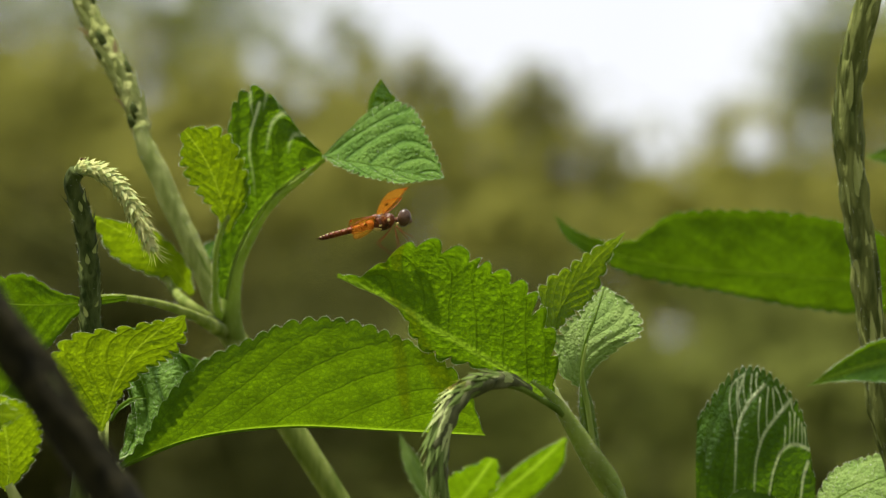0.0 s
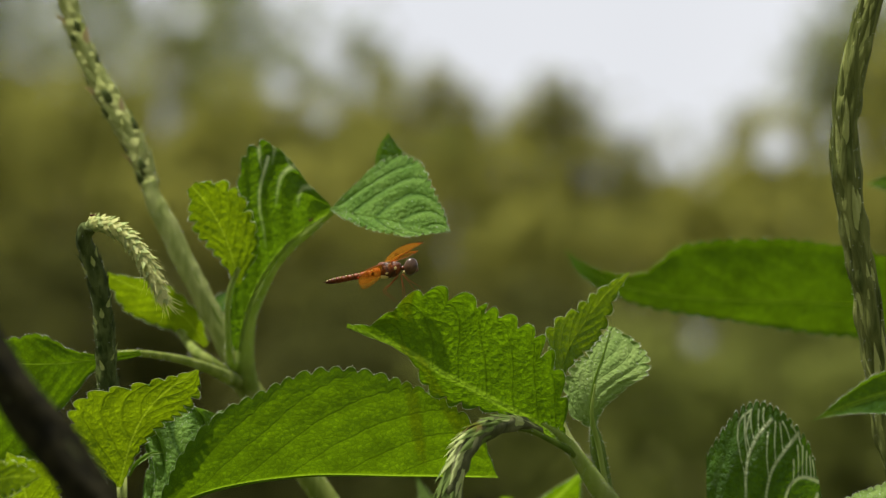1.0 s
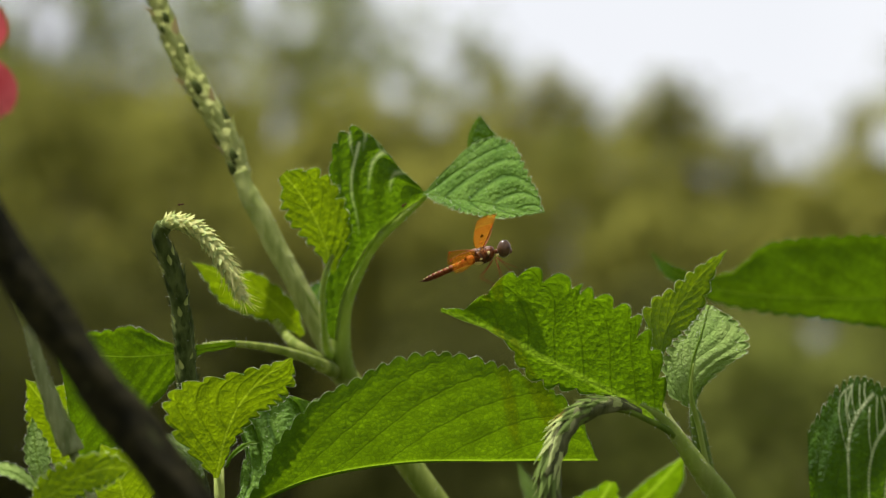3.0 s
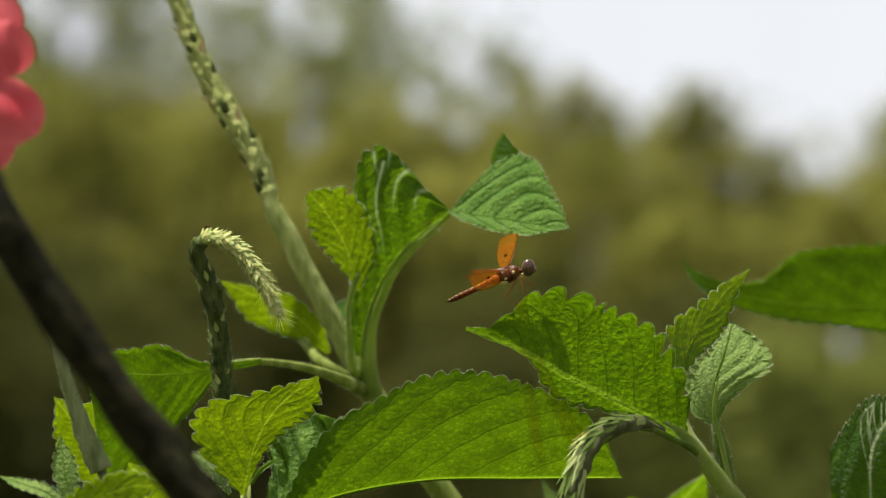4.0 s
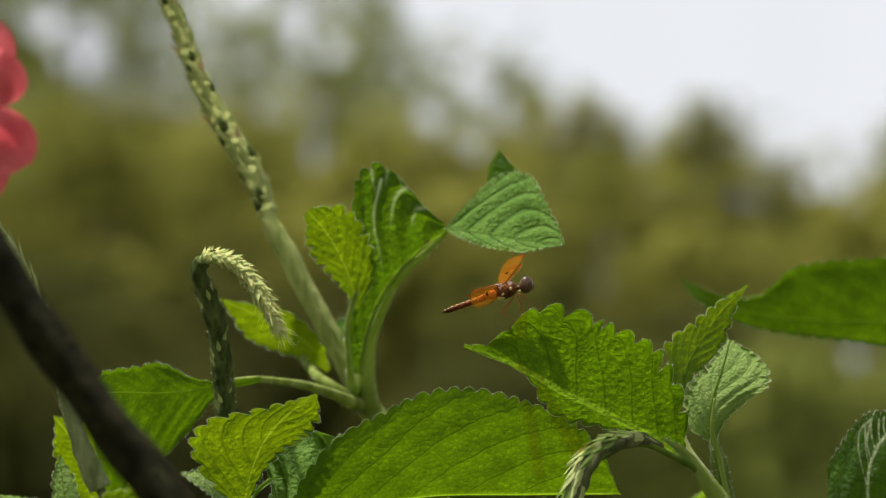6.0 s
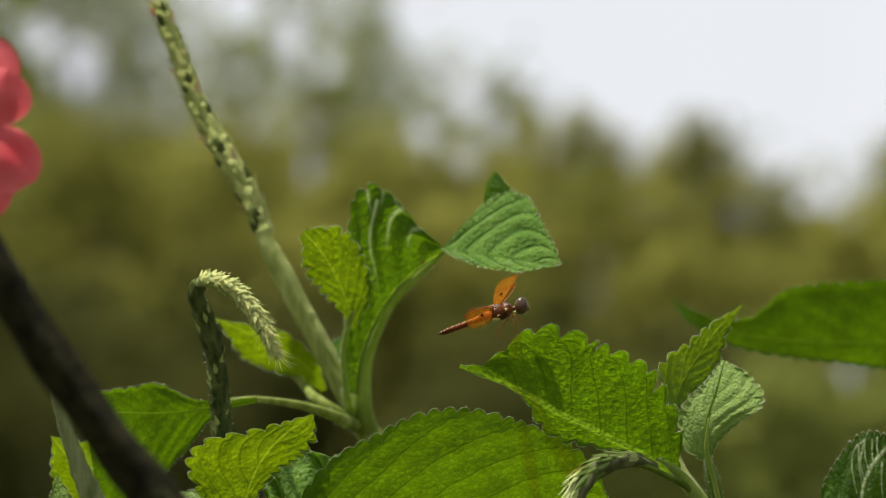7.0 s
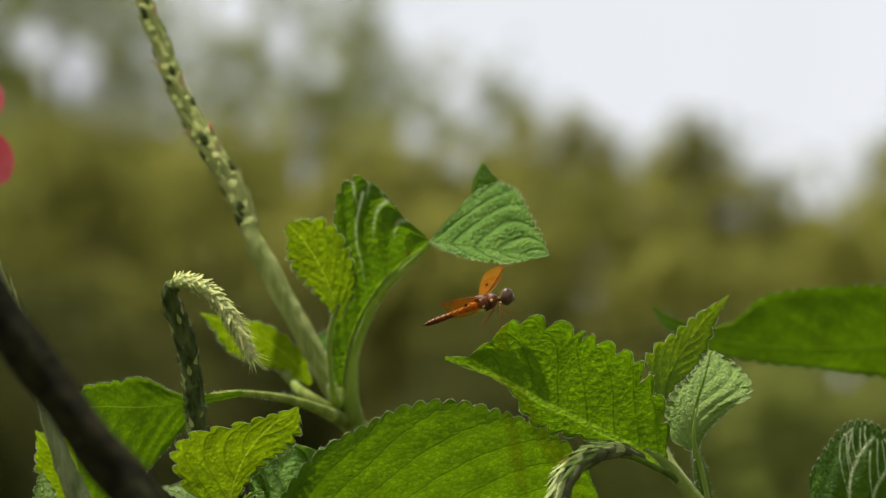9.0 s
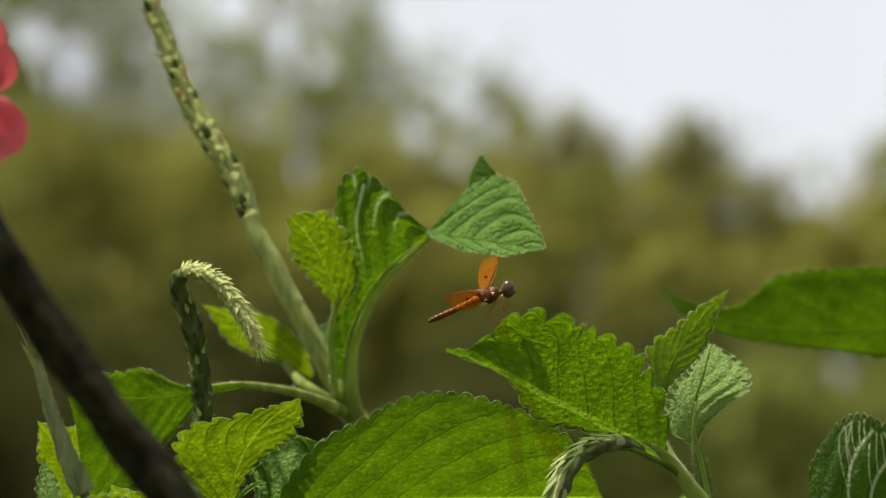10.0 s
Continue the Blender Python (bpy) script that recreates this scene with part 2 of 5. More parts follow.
BRACT_YOUNG = skin_mat("bract_young", (0.36, 0.43, 0.13), (0.56, 0.62, 0.28), scale=300, rough=0.6, thin=0.35, stretch=(1, 1, 0.2))
# shaded copy of the young bract, its darkness put into the colour
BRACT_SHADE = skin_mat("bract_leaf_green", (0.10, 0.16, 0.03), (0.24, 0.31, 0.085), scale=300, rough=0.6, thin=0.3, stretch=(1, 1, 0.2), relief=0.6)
BRACT_GREEN = skin_mat("bract_green", (0.045, 0.055, 0.018), (0.15, 0.16, 0.065), scale=300, rough=0.65, thin=0.2, stretch=(1, 1, 0.2), relief=0.8)
# dark brown for the shadow spots between the long spike's scales
PIT_SHADE = skin_mat("pit_shade_brown", (0.025, 0.04, 0.006), (0.07, 0.085, 0.018), scale=500, rough=0.8)
PETAL = skin_mat("petal_red", (0.60, 0.07, 0.085), (0.74, 0.16, 0.17), scale=90, rough=0.5, thin=0.4)
MARGIN = skin_mat("leaf_margin_pale", (0.30, 0.42, 0.13), (0.52, 0.62, 0.30), scale=700, rough=0.6, relief=0.2, thin=0.4)
HAIR = skin_mat("hair_white", (0.82, 0.85, 0.72), (0.9, 0.92, 0.82), rough=0.4, relief=0.0, thin=0.5)
RIB_GREEN = skin_mat("rib_leaf_green", (0.16, 0.27, 0.02), (0.22, 0.34, 0.035), scale=200, thin=0.75)
STEM_LOW = skin_mat("lower_stem_green", (0.15, 0.21, 0.03), (0.36, 0.42, 0.10), scale=260, fine=1400, stretch=(1, 1, 0.15), relief=0.7, thin=0.4)
LEAF_STALK = skin_mat("leaf_stalk_green", (0.10, 0.17, 0.018), (0.19, 0.27, 0.04), scale=260, fine=1400, stretch=(1, 1, 0.18), relief=0.6, thin=0.45)
STEM_YOUNG = skin_mat("young_stem_green", (0.26, 0.36, 0.06), (0.38, 0.46, 0.12), scale=260, fine=1400, stretch=(1, 1, 0.18), relief=0.6, depth=0.0004, thin=0.55)
SOIL = skin_mat("ground_grass", (0.05, 0.06, 0.02), (0.10, 0.10, 0.035), scale=1.5, fine=30, rough=0.95, relief=0.8, depth=0.05)
BARK = skin_mat("bark", (0.09, 0.075, 0.055), (0.16, 0.14, 0.11), scale=9, fine=60, rough=0.9, relief=0.8, depth=0.01)
TREE_LEAF = skin_mat("hedge_leaf", (0.105, 0.115, 0.02), (0.4, 0.39, 0.085), scale=2.2, fine=9, rough=0.7, relief=0.1, thin=0.7)
TREE_LEAF_DUSTY = skin_mat("hedge_leaf_dusty", (0.115, 0.12, 0.03), (0.38, 0.38, 0.12), scale=2.2, fine=9, rough=0.7, relief=0.1, thin=0.7)
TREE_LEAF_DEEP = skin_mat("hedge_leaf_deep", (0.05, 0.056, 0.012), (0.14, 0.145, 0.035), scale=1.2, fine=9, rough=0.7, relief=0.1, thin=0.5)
TREE_LEAF_DARK = skin_mat("hedge_leaf_dark", (0.09, 0.108, 0.02), (0.31, 0.345, 0.08), scale=2.2, fine=9, rough=0.7, relief=0.1, thin=0.7)

# ---- building helpers ----
MM = 0.001
ORIGIN = {}


def thing(name, at, label, category, group="", kind=""):
    ob = new(name)
    ob.empty_display_size = 0.02
    ob.location = at
    ORIGIN[ob] = Vector(at)
    return tagged(ob, label, category, group, kind)


def part(name, bm, material, parent, label=""):
    """Links a bmesh, in world metres, as one mesh object under a thing or a part."""
    mesh = bpy.data.meshes.new(name)
    origin = ORIGIN[parent]
    bmesh.ops.translate(bm, verts=bm.verts, vec=-origin)
    bm.to_mesh(mesh)
    bm.free()
    mesh.polygons.foreach_set("use_smooth", [True] * len(mesh.polygons))
    mesh.materials.append(material)
    ob = new(name, mesh)
    ob.parent = parent
    ORIGIN[ob] = origin
    return tagged(ob, label)


def slope(a, b, c):
    """The way of a line at b, by the lengths of the stretches before and after it."""
    e, f = max((b - a).length, 1e-6), max((c - b).length, 1e-6)
    return ((b - a) / e * f + (c - b) / f * e) / (e + f)


def curve(points, count):
    """count + 1 places evenly along a smooth line through the points."""
    p = [Vector(q) for q in points]
    p = [p[0] * 2 - p[1]] + p + [p[-1] * 2 - p[-2]]
    fine = []
    for i in range(1, len(p) - 2):
        for k in range(24):
            t = k / 24
            a, b, c, d = p[i - 1 : i + 3]
            m, n = slope(a, b, c) * (c - b).length, slope(b, c, d) * (c - b).length
            fine.append(b * (2 * t ** 3 - 3 * t * t + 1) + m * (t ** 3 - 2 * t * t + t) + c * (3 * t * t - 2 * t ** 3) + n * (t ** 3 - t * t))
    fine.append(p[-2])
    far = [0.0]
    for a, b in zip(fine, fine[1:]):
        far.append(far[-1] + (b - a).length)
    out, k = [], 0
    for i in range(count + 1):
        s = far[-1] * i / count
        while k < len(far) - 2 and far[k + 1] < s:
            k += 1
        w = (s - far[k]) / max(far[k + 1] - far[k], 1e-9)
        out.append(fine[k].lerp(fine[k + 1], min(1.0, w)))
    return out


def spread(values, u):
    """A smooth value at u out of values at even steps from 0 to 1."""
    x = min(max(u, 0.0), 1.0) * (len(values) - 1)
    i = min(int(x), len(values) - 2)
    t = x - i
    a, b = values[i], values[i + 1]
    z, c = values[max(i - 1, 0)], values[min(i + 2, len(values) - 1)]
    return max(0.0, 0.5 * (2 * b * 0 + 2 * a + (b - z) * t + (2 * z - 5 * a + 4 * b - c) * t * t + (3 * a - z - 3 * b + c) * t ** 3))


def tube(bm, points, radii, sides=14, steps=60, ridges=6, ridge=0.05, lumps=0.0, seed=0.0, square=0.0, lump_run=0.23):
    """A round stem in millimetres along the points, its radius spread over the length."""
    line = curve(points, steps)
    side, rings = None, []
    for i, p in enumerate(line):
        t = (line[min(i + 1, steps)] - line[max(i - 1, 0)]).normalized()
        if side is None:
            side = t.cross(Vector((0.2, 1, 0.1))).normalized()
        side = (side - t * side.dot(t)).normalized()
        other = t.cross(side)
        r = spread(radii, i / steps)
        ring = []
        for k in range(sides):
            a = 2 * math.pi * k / sides
            q = r * (1 + ridge * math.cos(ridges * a) + square * math.cos(4 * a))
            if lumps:
                q *= 1 + lumps * noise.noise(Vector((math.cos(a) * 1.3 + seed, math.sin(a) * 1.3, i * lump_run)))
            ring.append(bm.verts.new((p + (side * math.cos(a) + other * math.sin(a)) * q) * MM))
        rings.append(ring)
    for a, b in zip(rings, rings[1:]):
        for k in range(sides):
            bm.faces.new((a[k], a[(k + 1) % sides], b[(k + 1) % sides], b[k]))
    bm.faces.new(rings[0][::-1])
    bm.faces.new(rings[-1])
    return line


def hairs(owner, ends, width, rng):
    """Fine pale hairs, as one mesh on a leaf or a stem: roots and ways in millimetres."""
    verts, faces, o = [], [], ORIGIN[owner]
    for q, way in ends:
        side = way.cross(Vector((rng.uniform(-1, 1), rng.uniform(-1, 1), rng.uniform(-1, 1)))).normalized() * width
        i = len(verts)
        verts += [tuple((q - side) * MM - o), tuple((q + side) * MM - o), tuple((q + way) * MM - o)]
        faces.append((i, i + 1, i + 2))
    mesh = bpy.data.meshes.new("hair")
    mesh.from_pydata(verts, [], faces)
    mesh.materials.append(HAIR)
    ob = new("hair", mesh)
    ob.parent = owner
    tagged(ob, "fine pale hairs", kind="stuff")


def leaf(plant, rib, plus, minus, normal, fold=(0, 0), curl=(0, 0), material=None, teeth=20, tooth=0.12, veins=9, sweep=0.1,
         wave=0.4, quilt=0.15, rib_radius=0.12, rib_mat=None, label="", run=(0.22, 0.04), fuzz=0, seed=0, tracery=(), margin=0.05, fade=0.7, steps=200, across=20):
    """A toothed leaf along its rib. plus, minus: half widths in millimetres at even steps; fold: degrees by which each half rises to the normal
    at the rib; curl: degrees that it bends further by its edge."""
    material = material or LEAF
    line = curve(rib, steps)
    bm = bmesh.new()
    uvl, blade = bm.loops.layers.uv.new("UVMap"), bm.loops.layers.uv.new("blade")
    vein_at = bm.verts.layers.float.new("vein")
    traced = [(r, np.array([(q.x, q.z) for q in curve(way, 40)])) for r, way in tracery]
    n0 = Vector(normal).normalized()
    span = sum((b - a).length for a, b in zip(line, line[1:]))
    grid, coords, places = [], {}, {}
    net = {}
    for i, p in enumerate(line):
        u = i / steps
        t = (line[min(i + 1, steps)] - line[max(i - 1, 0)]).normalized()
        n = (n0 - t * n0.dot(t)).normalized()
        b = t.cross(n)
        row = []
        for j in range(-across, across + 1):
            s, v = (1 if j > 0 else -1), abs(j) / across
            w = spread(plus if s > 0 else minus, u)
            # rounded teeth that lean towards the tip, their size uneven
            turn = (u + 0.012 * noise.noise(Vector((u * 14, s * 2.3, seed + 9)))) * teeth + 0.23 * s
            lobe = 1 - abs(2 * (turn - math.floor(turn)) ** 1.2 - 1) ** 2.6
            notch = tooth * 10.5 * min(1.0, w / 5 + 0.15) * (0.75 + 0.7 * noise.noise(Vector((u * 9, s * 3.1 + seed, 1))))
            bite = 1 - min(0.32, notch / max(w, 1.0)) * (1 - lobe) * v ** 4
            f, c = radians(fold[0 if s > 0 else 1]), radians(curl[0 if s > 0 else 1])
            # the half bends evenly from the rib to its edge
            d = v * bite
            if abs(c) > 1e-3:
                x, y = (math.sin(f + c * d) - math.sin(f)) / c, -(math.cos(f + c * d) - math.cos(f)) / c
            else:
                x, y = math.cos(f) * d, math.sin(f) * d
            phase = (u - run[0] * v - run[1] * v * v) * veins
            lift = quilt * -math.cos(2 * math.pi * phase) * (4 * v * (1 - v)) ** 0.6 * min(1.0, w / 14) ** 1.5
            lift += wave * v * v * noise.noise(Vector((u * 5.5 + seed * 1.7, s * 2.2, seed))) * min(1.0, w / 4)
            lift += 1.1 * tooth * (lobe - 0.5) * v ** 4 * min(1.0, w / 5)
            lift += 0.5 * max(0.0, v - 0.86) / 0.14 * min(1.0, w / 5)
            lift += 0.25 * quilt * noise.noise(Vector((u * span * 0.55, s * w * d * 0.55, seed + 4)))
            up = n * math.cos(f + c * d) - b * (s * math.sin(f + c * d))
            q = p + b * (s * w * x) + n * (w * y) + t * (sweep * w * d) + up * lift
            # veins that stand out of the blade
            pale = 0.0
            for r, way in traced:
                apart = (way[:, 0] - q.x) ** 2 + (way[:, 1] - q.z) ** 2
                k = int(np.argmin(apart))
                along = k / (len(way) - 1)
                pale = max(pale, min(1.0, max(0.0, 1.6 - apart[k] ** 0.5 / (r * (0.55 + 0.45 * along)))) * (fade + (1 - fade) * along))
            q = q + up * (0.5 * pale * sum(r for r, way in traced) / len(traced) if traced else 0.0)
            vert = bm.verts.new(q * MM)
            vert[vein_at] = pale
            coords[vert] = (phase + 20, v * s * w / 18)
            places[vert] = (u * span + sweep * w * v + 200, s * w * v + 100 + seed * 7)
            net[(i, j)] = (q, up)
            row.append(vert)
        grid.append(row)
    for a, b in zip(grid, grid[1:]):
        for j in range(len(a) - 1):
            face = bm.faces.new((a[j], a[j + 1], b[j + 1], b[j]))
            for loop in face.loops:
                loop[uvl].uv, loop[blade].uv = coords[loop.vert], places[loop.vert]
    ob = part("leaf", bm, material, plant, label)
    rng, ends = random.Random(seed + 70), []
    for i in range(2, steps - 1):
        for s in (1, -1):
            for _ in range(1):
                q, up = net[(i, s * across)]
                q2 = net[(i + 1, s * across)][0]
                inner = net[(i, s * (across - 3))][0]
                if (q - inner).length > 0.2 and rng.random() < 0.85:
                    way = (q - inner).normalized() + up * rng.uniform(-0.9, 0.9) + (q2 - q).normalized() * rng.uniform(-0.6, 0.8)
                    ends.append((q.lerp(q2, rng.random()), way.normalized() * rng.uniform(0.2, 0.65)))
    for _ in range(fuzz):
        i, j = rng.randrange(2, steps - 1), rng.randrange(-across + 1, across)
        q, up = net[(i, j)]
        ends.append((q.lerp(net[(i + 1, j)][0], rng.random()), (up + Vector((rng.uniform(-1, 1), rng.uniform(-1, 1), rng.uniform(-1, 1))) * 0.7).normalized() * rng.uniform(0.25, 0.6)))
    hairs(ob, ends, 0.045, rng)
    if margin:
        em = bmesh.new()
        for s in (1, -1):
            if max(plus if s > 0 else minus) > 2:
                edge = [net[(i, s * across)] for i in range(1, steps)]
                inner = [net[(i, s * (across - 1))][0] for i in range(1, steps)]
                strip = []
                for (q, up), q0 in zip(edge, inner):
                    out = (q - q0).normalized() * margin
                    strip.append([em.verts.new((q + d) * MM) for d in (out, up * margin, -out, -up * margin)])
                for a, b in zip(strip, strip[1:]):
                    for k in range(4):
                        em.faces.new((a[k], a[(k + 1) % 4], b[(k + 1) % 4], b[k]))
        part("margin", em, MARGIN, ob, "thin pale hairy leaf edge")
    rm = bmesh.new()
    aside = n0 * (rib_radius * 0.7 if n0.y < -0.3 else 0.0)
    tube(rm, [Vector(q) + aside for q in rib], [rib_radius, rib_radius * 0.8, rib_radius * 0.55, rib_radius * 0.35, 0.07], sides=8, steps=50)
    part("midrib", rm, rib_mat or RIB_GREEN, ob)
    return ob


def stem_hairs(ob, points, radii, count, seed, since=0.0):
    rng, line, ends = random.Random(seed), curve(points, 200), []
    for _ in range(count):
        u = rng.uniform(since, 0.995)
        i = min(int(u * 200), 199)
        t = (line[i + 1] - line[i]).normalized()
        out = t.cross(Vector((rng.uniform(-1, 1), rng.uniform(-1, 1), rng.uniform(-1, 1)))).normalized()
        ends.append((line[i].lerp(line[i + 1], rng.random()) + out * spread(radii, u) * 0.97, (out + t * rng.uniform(-0.3, 0.5)) * rng.uniform(0.4, 1.1)))
    hairs(ob, ends, 0.028, rng)


def stem(plant, points, radii, material=None, name="stem", label="", fuzz=0, since=0.0, **more):
    bm = bmesh.new()
    tube(bm, points, radii, **more)
    ob = part(name, bm, material or STEM, plant, label)
    if fuzz:
        stem_hairs(ob, points, radii, fuzz, len(points) + fuzz, since)
    return ob


def bract_mesh(name, long, wide, bend, material):
    """One pointed scale, curved away from the axis: x out, z along."""
    bm = bmesh.new()
    rows = []
    for i in range(8):
        u = i / 7
        w = wide * (math.sin(math.pi * min(1, u * 0.9 + 0.12)) ** 0.8) * (1 - 0.55 * u)
        out, z = bend * u * u * long, long * u
        rows.append([bm.verts.new(Vector((out + dx, y * w, z)) * MM) for y, dx in ((-1, -0.35 * w), (-0.4, 0.1 * w), (0.4, 0.1 * w), (1, -0.35 * w))])
    for a, b in zip(rows, rows[1:]):
        for k in range(3):
            bm.faces.new((a[k], a[k + 1], b[k + 1], b[k]))
    mesh = bpy.data.meshes.new(name)
    bm.to_mesh(mesh)
    bm.free()
    mesh.polygons.foreach_set("use_smooth", [True] * len(mesh.polygons))
    mesh.materials.append(material)
    return mesh


def spike(plant, points, radii, bracts, meshes, start=0.0, end=1.0, lean=18, size=(1.0, 1.0), material=None, label="", rng=None, turn=137.5, sink=0.8, name="flower_spike", awns=None, fuzz=0, since=0.0, **more):
    """A flower spike: an axis and its scales, set in a spiral along it."""
    bm = bmesh.new()
    tube(bm, points, radii, **more)
    ob = part(name, bm, material or STEM_OLD, plant, label)
    if fuzz:
        stem_hairs(ob, points, radii, fuzz, fuzz, since)
    line, rng = curve(points, 240), rng or random.Random(5)
    places = [(start + (end - start) * (k + 0.5) / bracts, meshes[k % len(meshes)]) for k in range(bracts)]
    if awns:
        places += [(0.5 + 0.49 * (k + 0.5) / awns[1], awns[0][k % len(awns[0])]) for k in range(awns[1])]
    for k, (u, shape) in enumerate(places):
        i = min(int(u * 240), 239)
        p, t = line[i], (line[i + 1] - line[i]).normalized()
        ref = Vector((0.3, 1, 0.05))
        side = (ref - t * ref.dot(t)).normalized()
        out = Matrix.Rotation(radians(turn * k + rng.uniform(-14, 14)), 3, t) @ side
        axis = t.cross(out)
        turnm = Matrix((out, axis, t)).transposed()
        turnm = turnm @ Matrix.Rotation(radians(lean * rng.uniform(0.6, 1.4)), 3, "Y")
        s = (size[0] + (size[1] - size[0]) * u) * rng.uniform(0.85, 1.15)
        b = new("bract", shape)
        b.parent = ob
        r = spread(radii, u)
        b.matrix_basis = Matrix.LocRotScale((p + out * r * sink) * MM - ORIGIN[plant], turnm.to_quaternion(), (s, s, s))
    return ob


# ---- ground and hedge ----
gm = bmesh.new()
gs = 60
gv = [[gm.verts.new(((i / gs - 0.5) * 800, (j / gs - 0.5) * 800, 0)) for j in range(gs + 1)] for i in range(gs + 1)]
for i in range(gs):
    for j in range(gs):
        gm.faces.new((gv[i][j], gv[i + 1][j], gv[i + 1][j + 1], gv[i][j + 1]))
gmesh = bpy.data.meshes.new("ground")
gm.to_mesh(gmesh)
gm.free()
gmesh.materials.append(SOIL)
tagged(new("ground", gmesh), "dull green grassy ground under the plants", "ground", kind="structure")


# x, z and radius of the places where the sky shows through the hedge; the hole at (1.83, 2.80) stands in for a leaf's
# glint
GAPS = [(-2.25, 3.73, 0.19), (-2.48, 3.90, 0.12), (-1.22, 4.09, 0.15), (-0.93, 3.91, 0.12), (-0.69, 3.72, 0.09), (-0.07, 3.92, 0.15), (-0.23, 4.07, 0.10), (0.33, 3.34, 0.08), (2.29, 2.94, 0.13), (1.83, 2.80, 0.09), (2.59, 1.79, 0.14), (2.48, 1.87, 0.14), (2.16, 2.10, 0.09), (3.00, 3.01, 0.09), (-0.80, 3.10, 0.09), (0.15, 3.14, 0.10), (0.19, 3.48, 0.12), (-0.80, 3.35, 0.07), (0.70, 3.48, 0.07), (-0.12, 3.30, 0.08)]


def tree(name, at, height, width, clumps, per, leaf_size, material, seed, bare=0.35, label="", category="tree", flat=1.0, loose=(0.05, 0.17)):
    """A trunk with limbs, and a crown of leafy clumps with gaps; sizes in metres."""
    rng = np.random.default_rng(seed)
    ob = thing(name, at, label, category, group="trees behind the plants")
    x0, y0, z0 = at
    tm = bmesh.new()
    lean = rng.uniform(-0.2, 0.2)
    top = Vector((x0 + lean * width, y0, height * 0.8))
    tube(tm, [Vector(at) * 1000, (Vector(at) * 0.5 + top * 0.5 + Vector((0.1 * width * rng.uniform(-1, 1), 0, 0))) * 1000, top * 1000],
         [height * 16, height * 12, height * 5], sides=8, steps=10)
    centres = []
    for k in range(clumps):
        a, r = rng.uniform(0, 2 * math.pi), rng.uniform(0.72, 1)
        h = bare + (1 - bare) * rng.uniform(0, 1) ** 0.9
        girth = width / 2 * (1 - 0.55 * max(0, h - 0.55) / 0.45) * rng.uniform(0.7, 1.1)
        centres.append(Vector((x0 + lean * width * h + math.cos(a) * r * girth, y0 + math.sin(a) * r * girth * flat, height * h * 0.97)))
    for c in centres[:14]:
        foot = Vector(at).lerp(top, min(0.95, max(0.15, c.z / height * 0.75)))
        mid = foot.lerp(c, 0.5) + Vector((0, 0, 0.05 * height))
        tube(tm, [foot * 1000, mid * 1000, c * 1000], [height * 5, height * 3.5, height * 1.2], sides=5, steps=6)
    part("trunk", tm, BARK, ob)
    spans = rng.uniform(*loose, clumps) * width
    q = rng.normal(0, 1, (clumps, per, 3))
    q = q * 0.62 * spans[:, None, None] * np.array([1, 1, 0.85])
    o = (q + np.array([tuple(c) for c in centres])[:, None]).reshape(-1, 3)
    d, s = rng.normal(0, 1, o.shape), rng.normal(0, 1, o.shape)
    d /= np.linalg.norm(d, axis=1)[:, None]
    s = np.cross(d, s)
    s /= np.linalg.norm(s, axis=1)[:, None]
    n = np.cross(d, s)
    size = leaf_size * rng.uniform(0.6, 1.3, (len(o), 1))
    keep = np.ones(len(o), bool)
    for gx, gz, gr in GAPS:
        far = np.hypot(o[:, 0] - gx * o[:, 1] / 20, o[:, 2] - 1 - (gz - 1) * o[:, 1] / 20) / (gr * (1.25 if gz > 3 else 1))
        keep &= (far > 1) | (rng.random(len(o)) < (0.08 if gz > 3 else 0.3))
    if y0 > 0:
        o, d, s, n, size = o[keep], d[keep], s[keep], n[keep], size[keep]
    verts = np.stack([o - d * size / 2, o + s * size * 0.28 + n * size * 0.06, o + d * size / 2, o - s * size * 0.28 + n * size * 0.06], 1).reshape(-1, 3) - np.array([x0, y0, z0])
    faces = np.arange(len(verts)).reshape(-1, 4).tolist()
    mesh = bpy.data.meshes.new("crown")
    mesh.from_pydata(verts.tolist(), [], faces)
    mesh.materials.append(material)
    cr = new("crown", mesh)
    cr.parent = ob
    tagged(cr, "loose crown of small olive-green leaves")
    return ob


HEDGE = "olive-green leafy shrub standing in a hedge beyond the plants"
TALL = "thin-crowned tree with sparse olive foliage beyond the hedge"
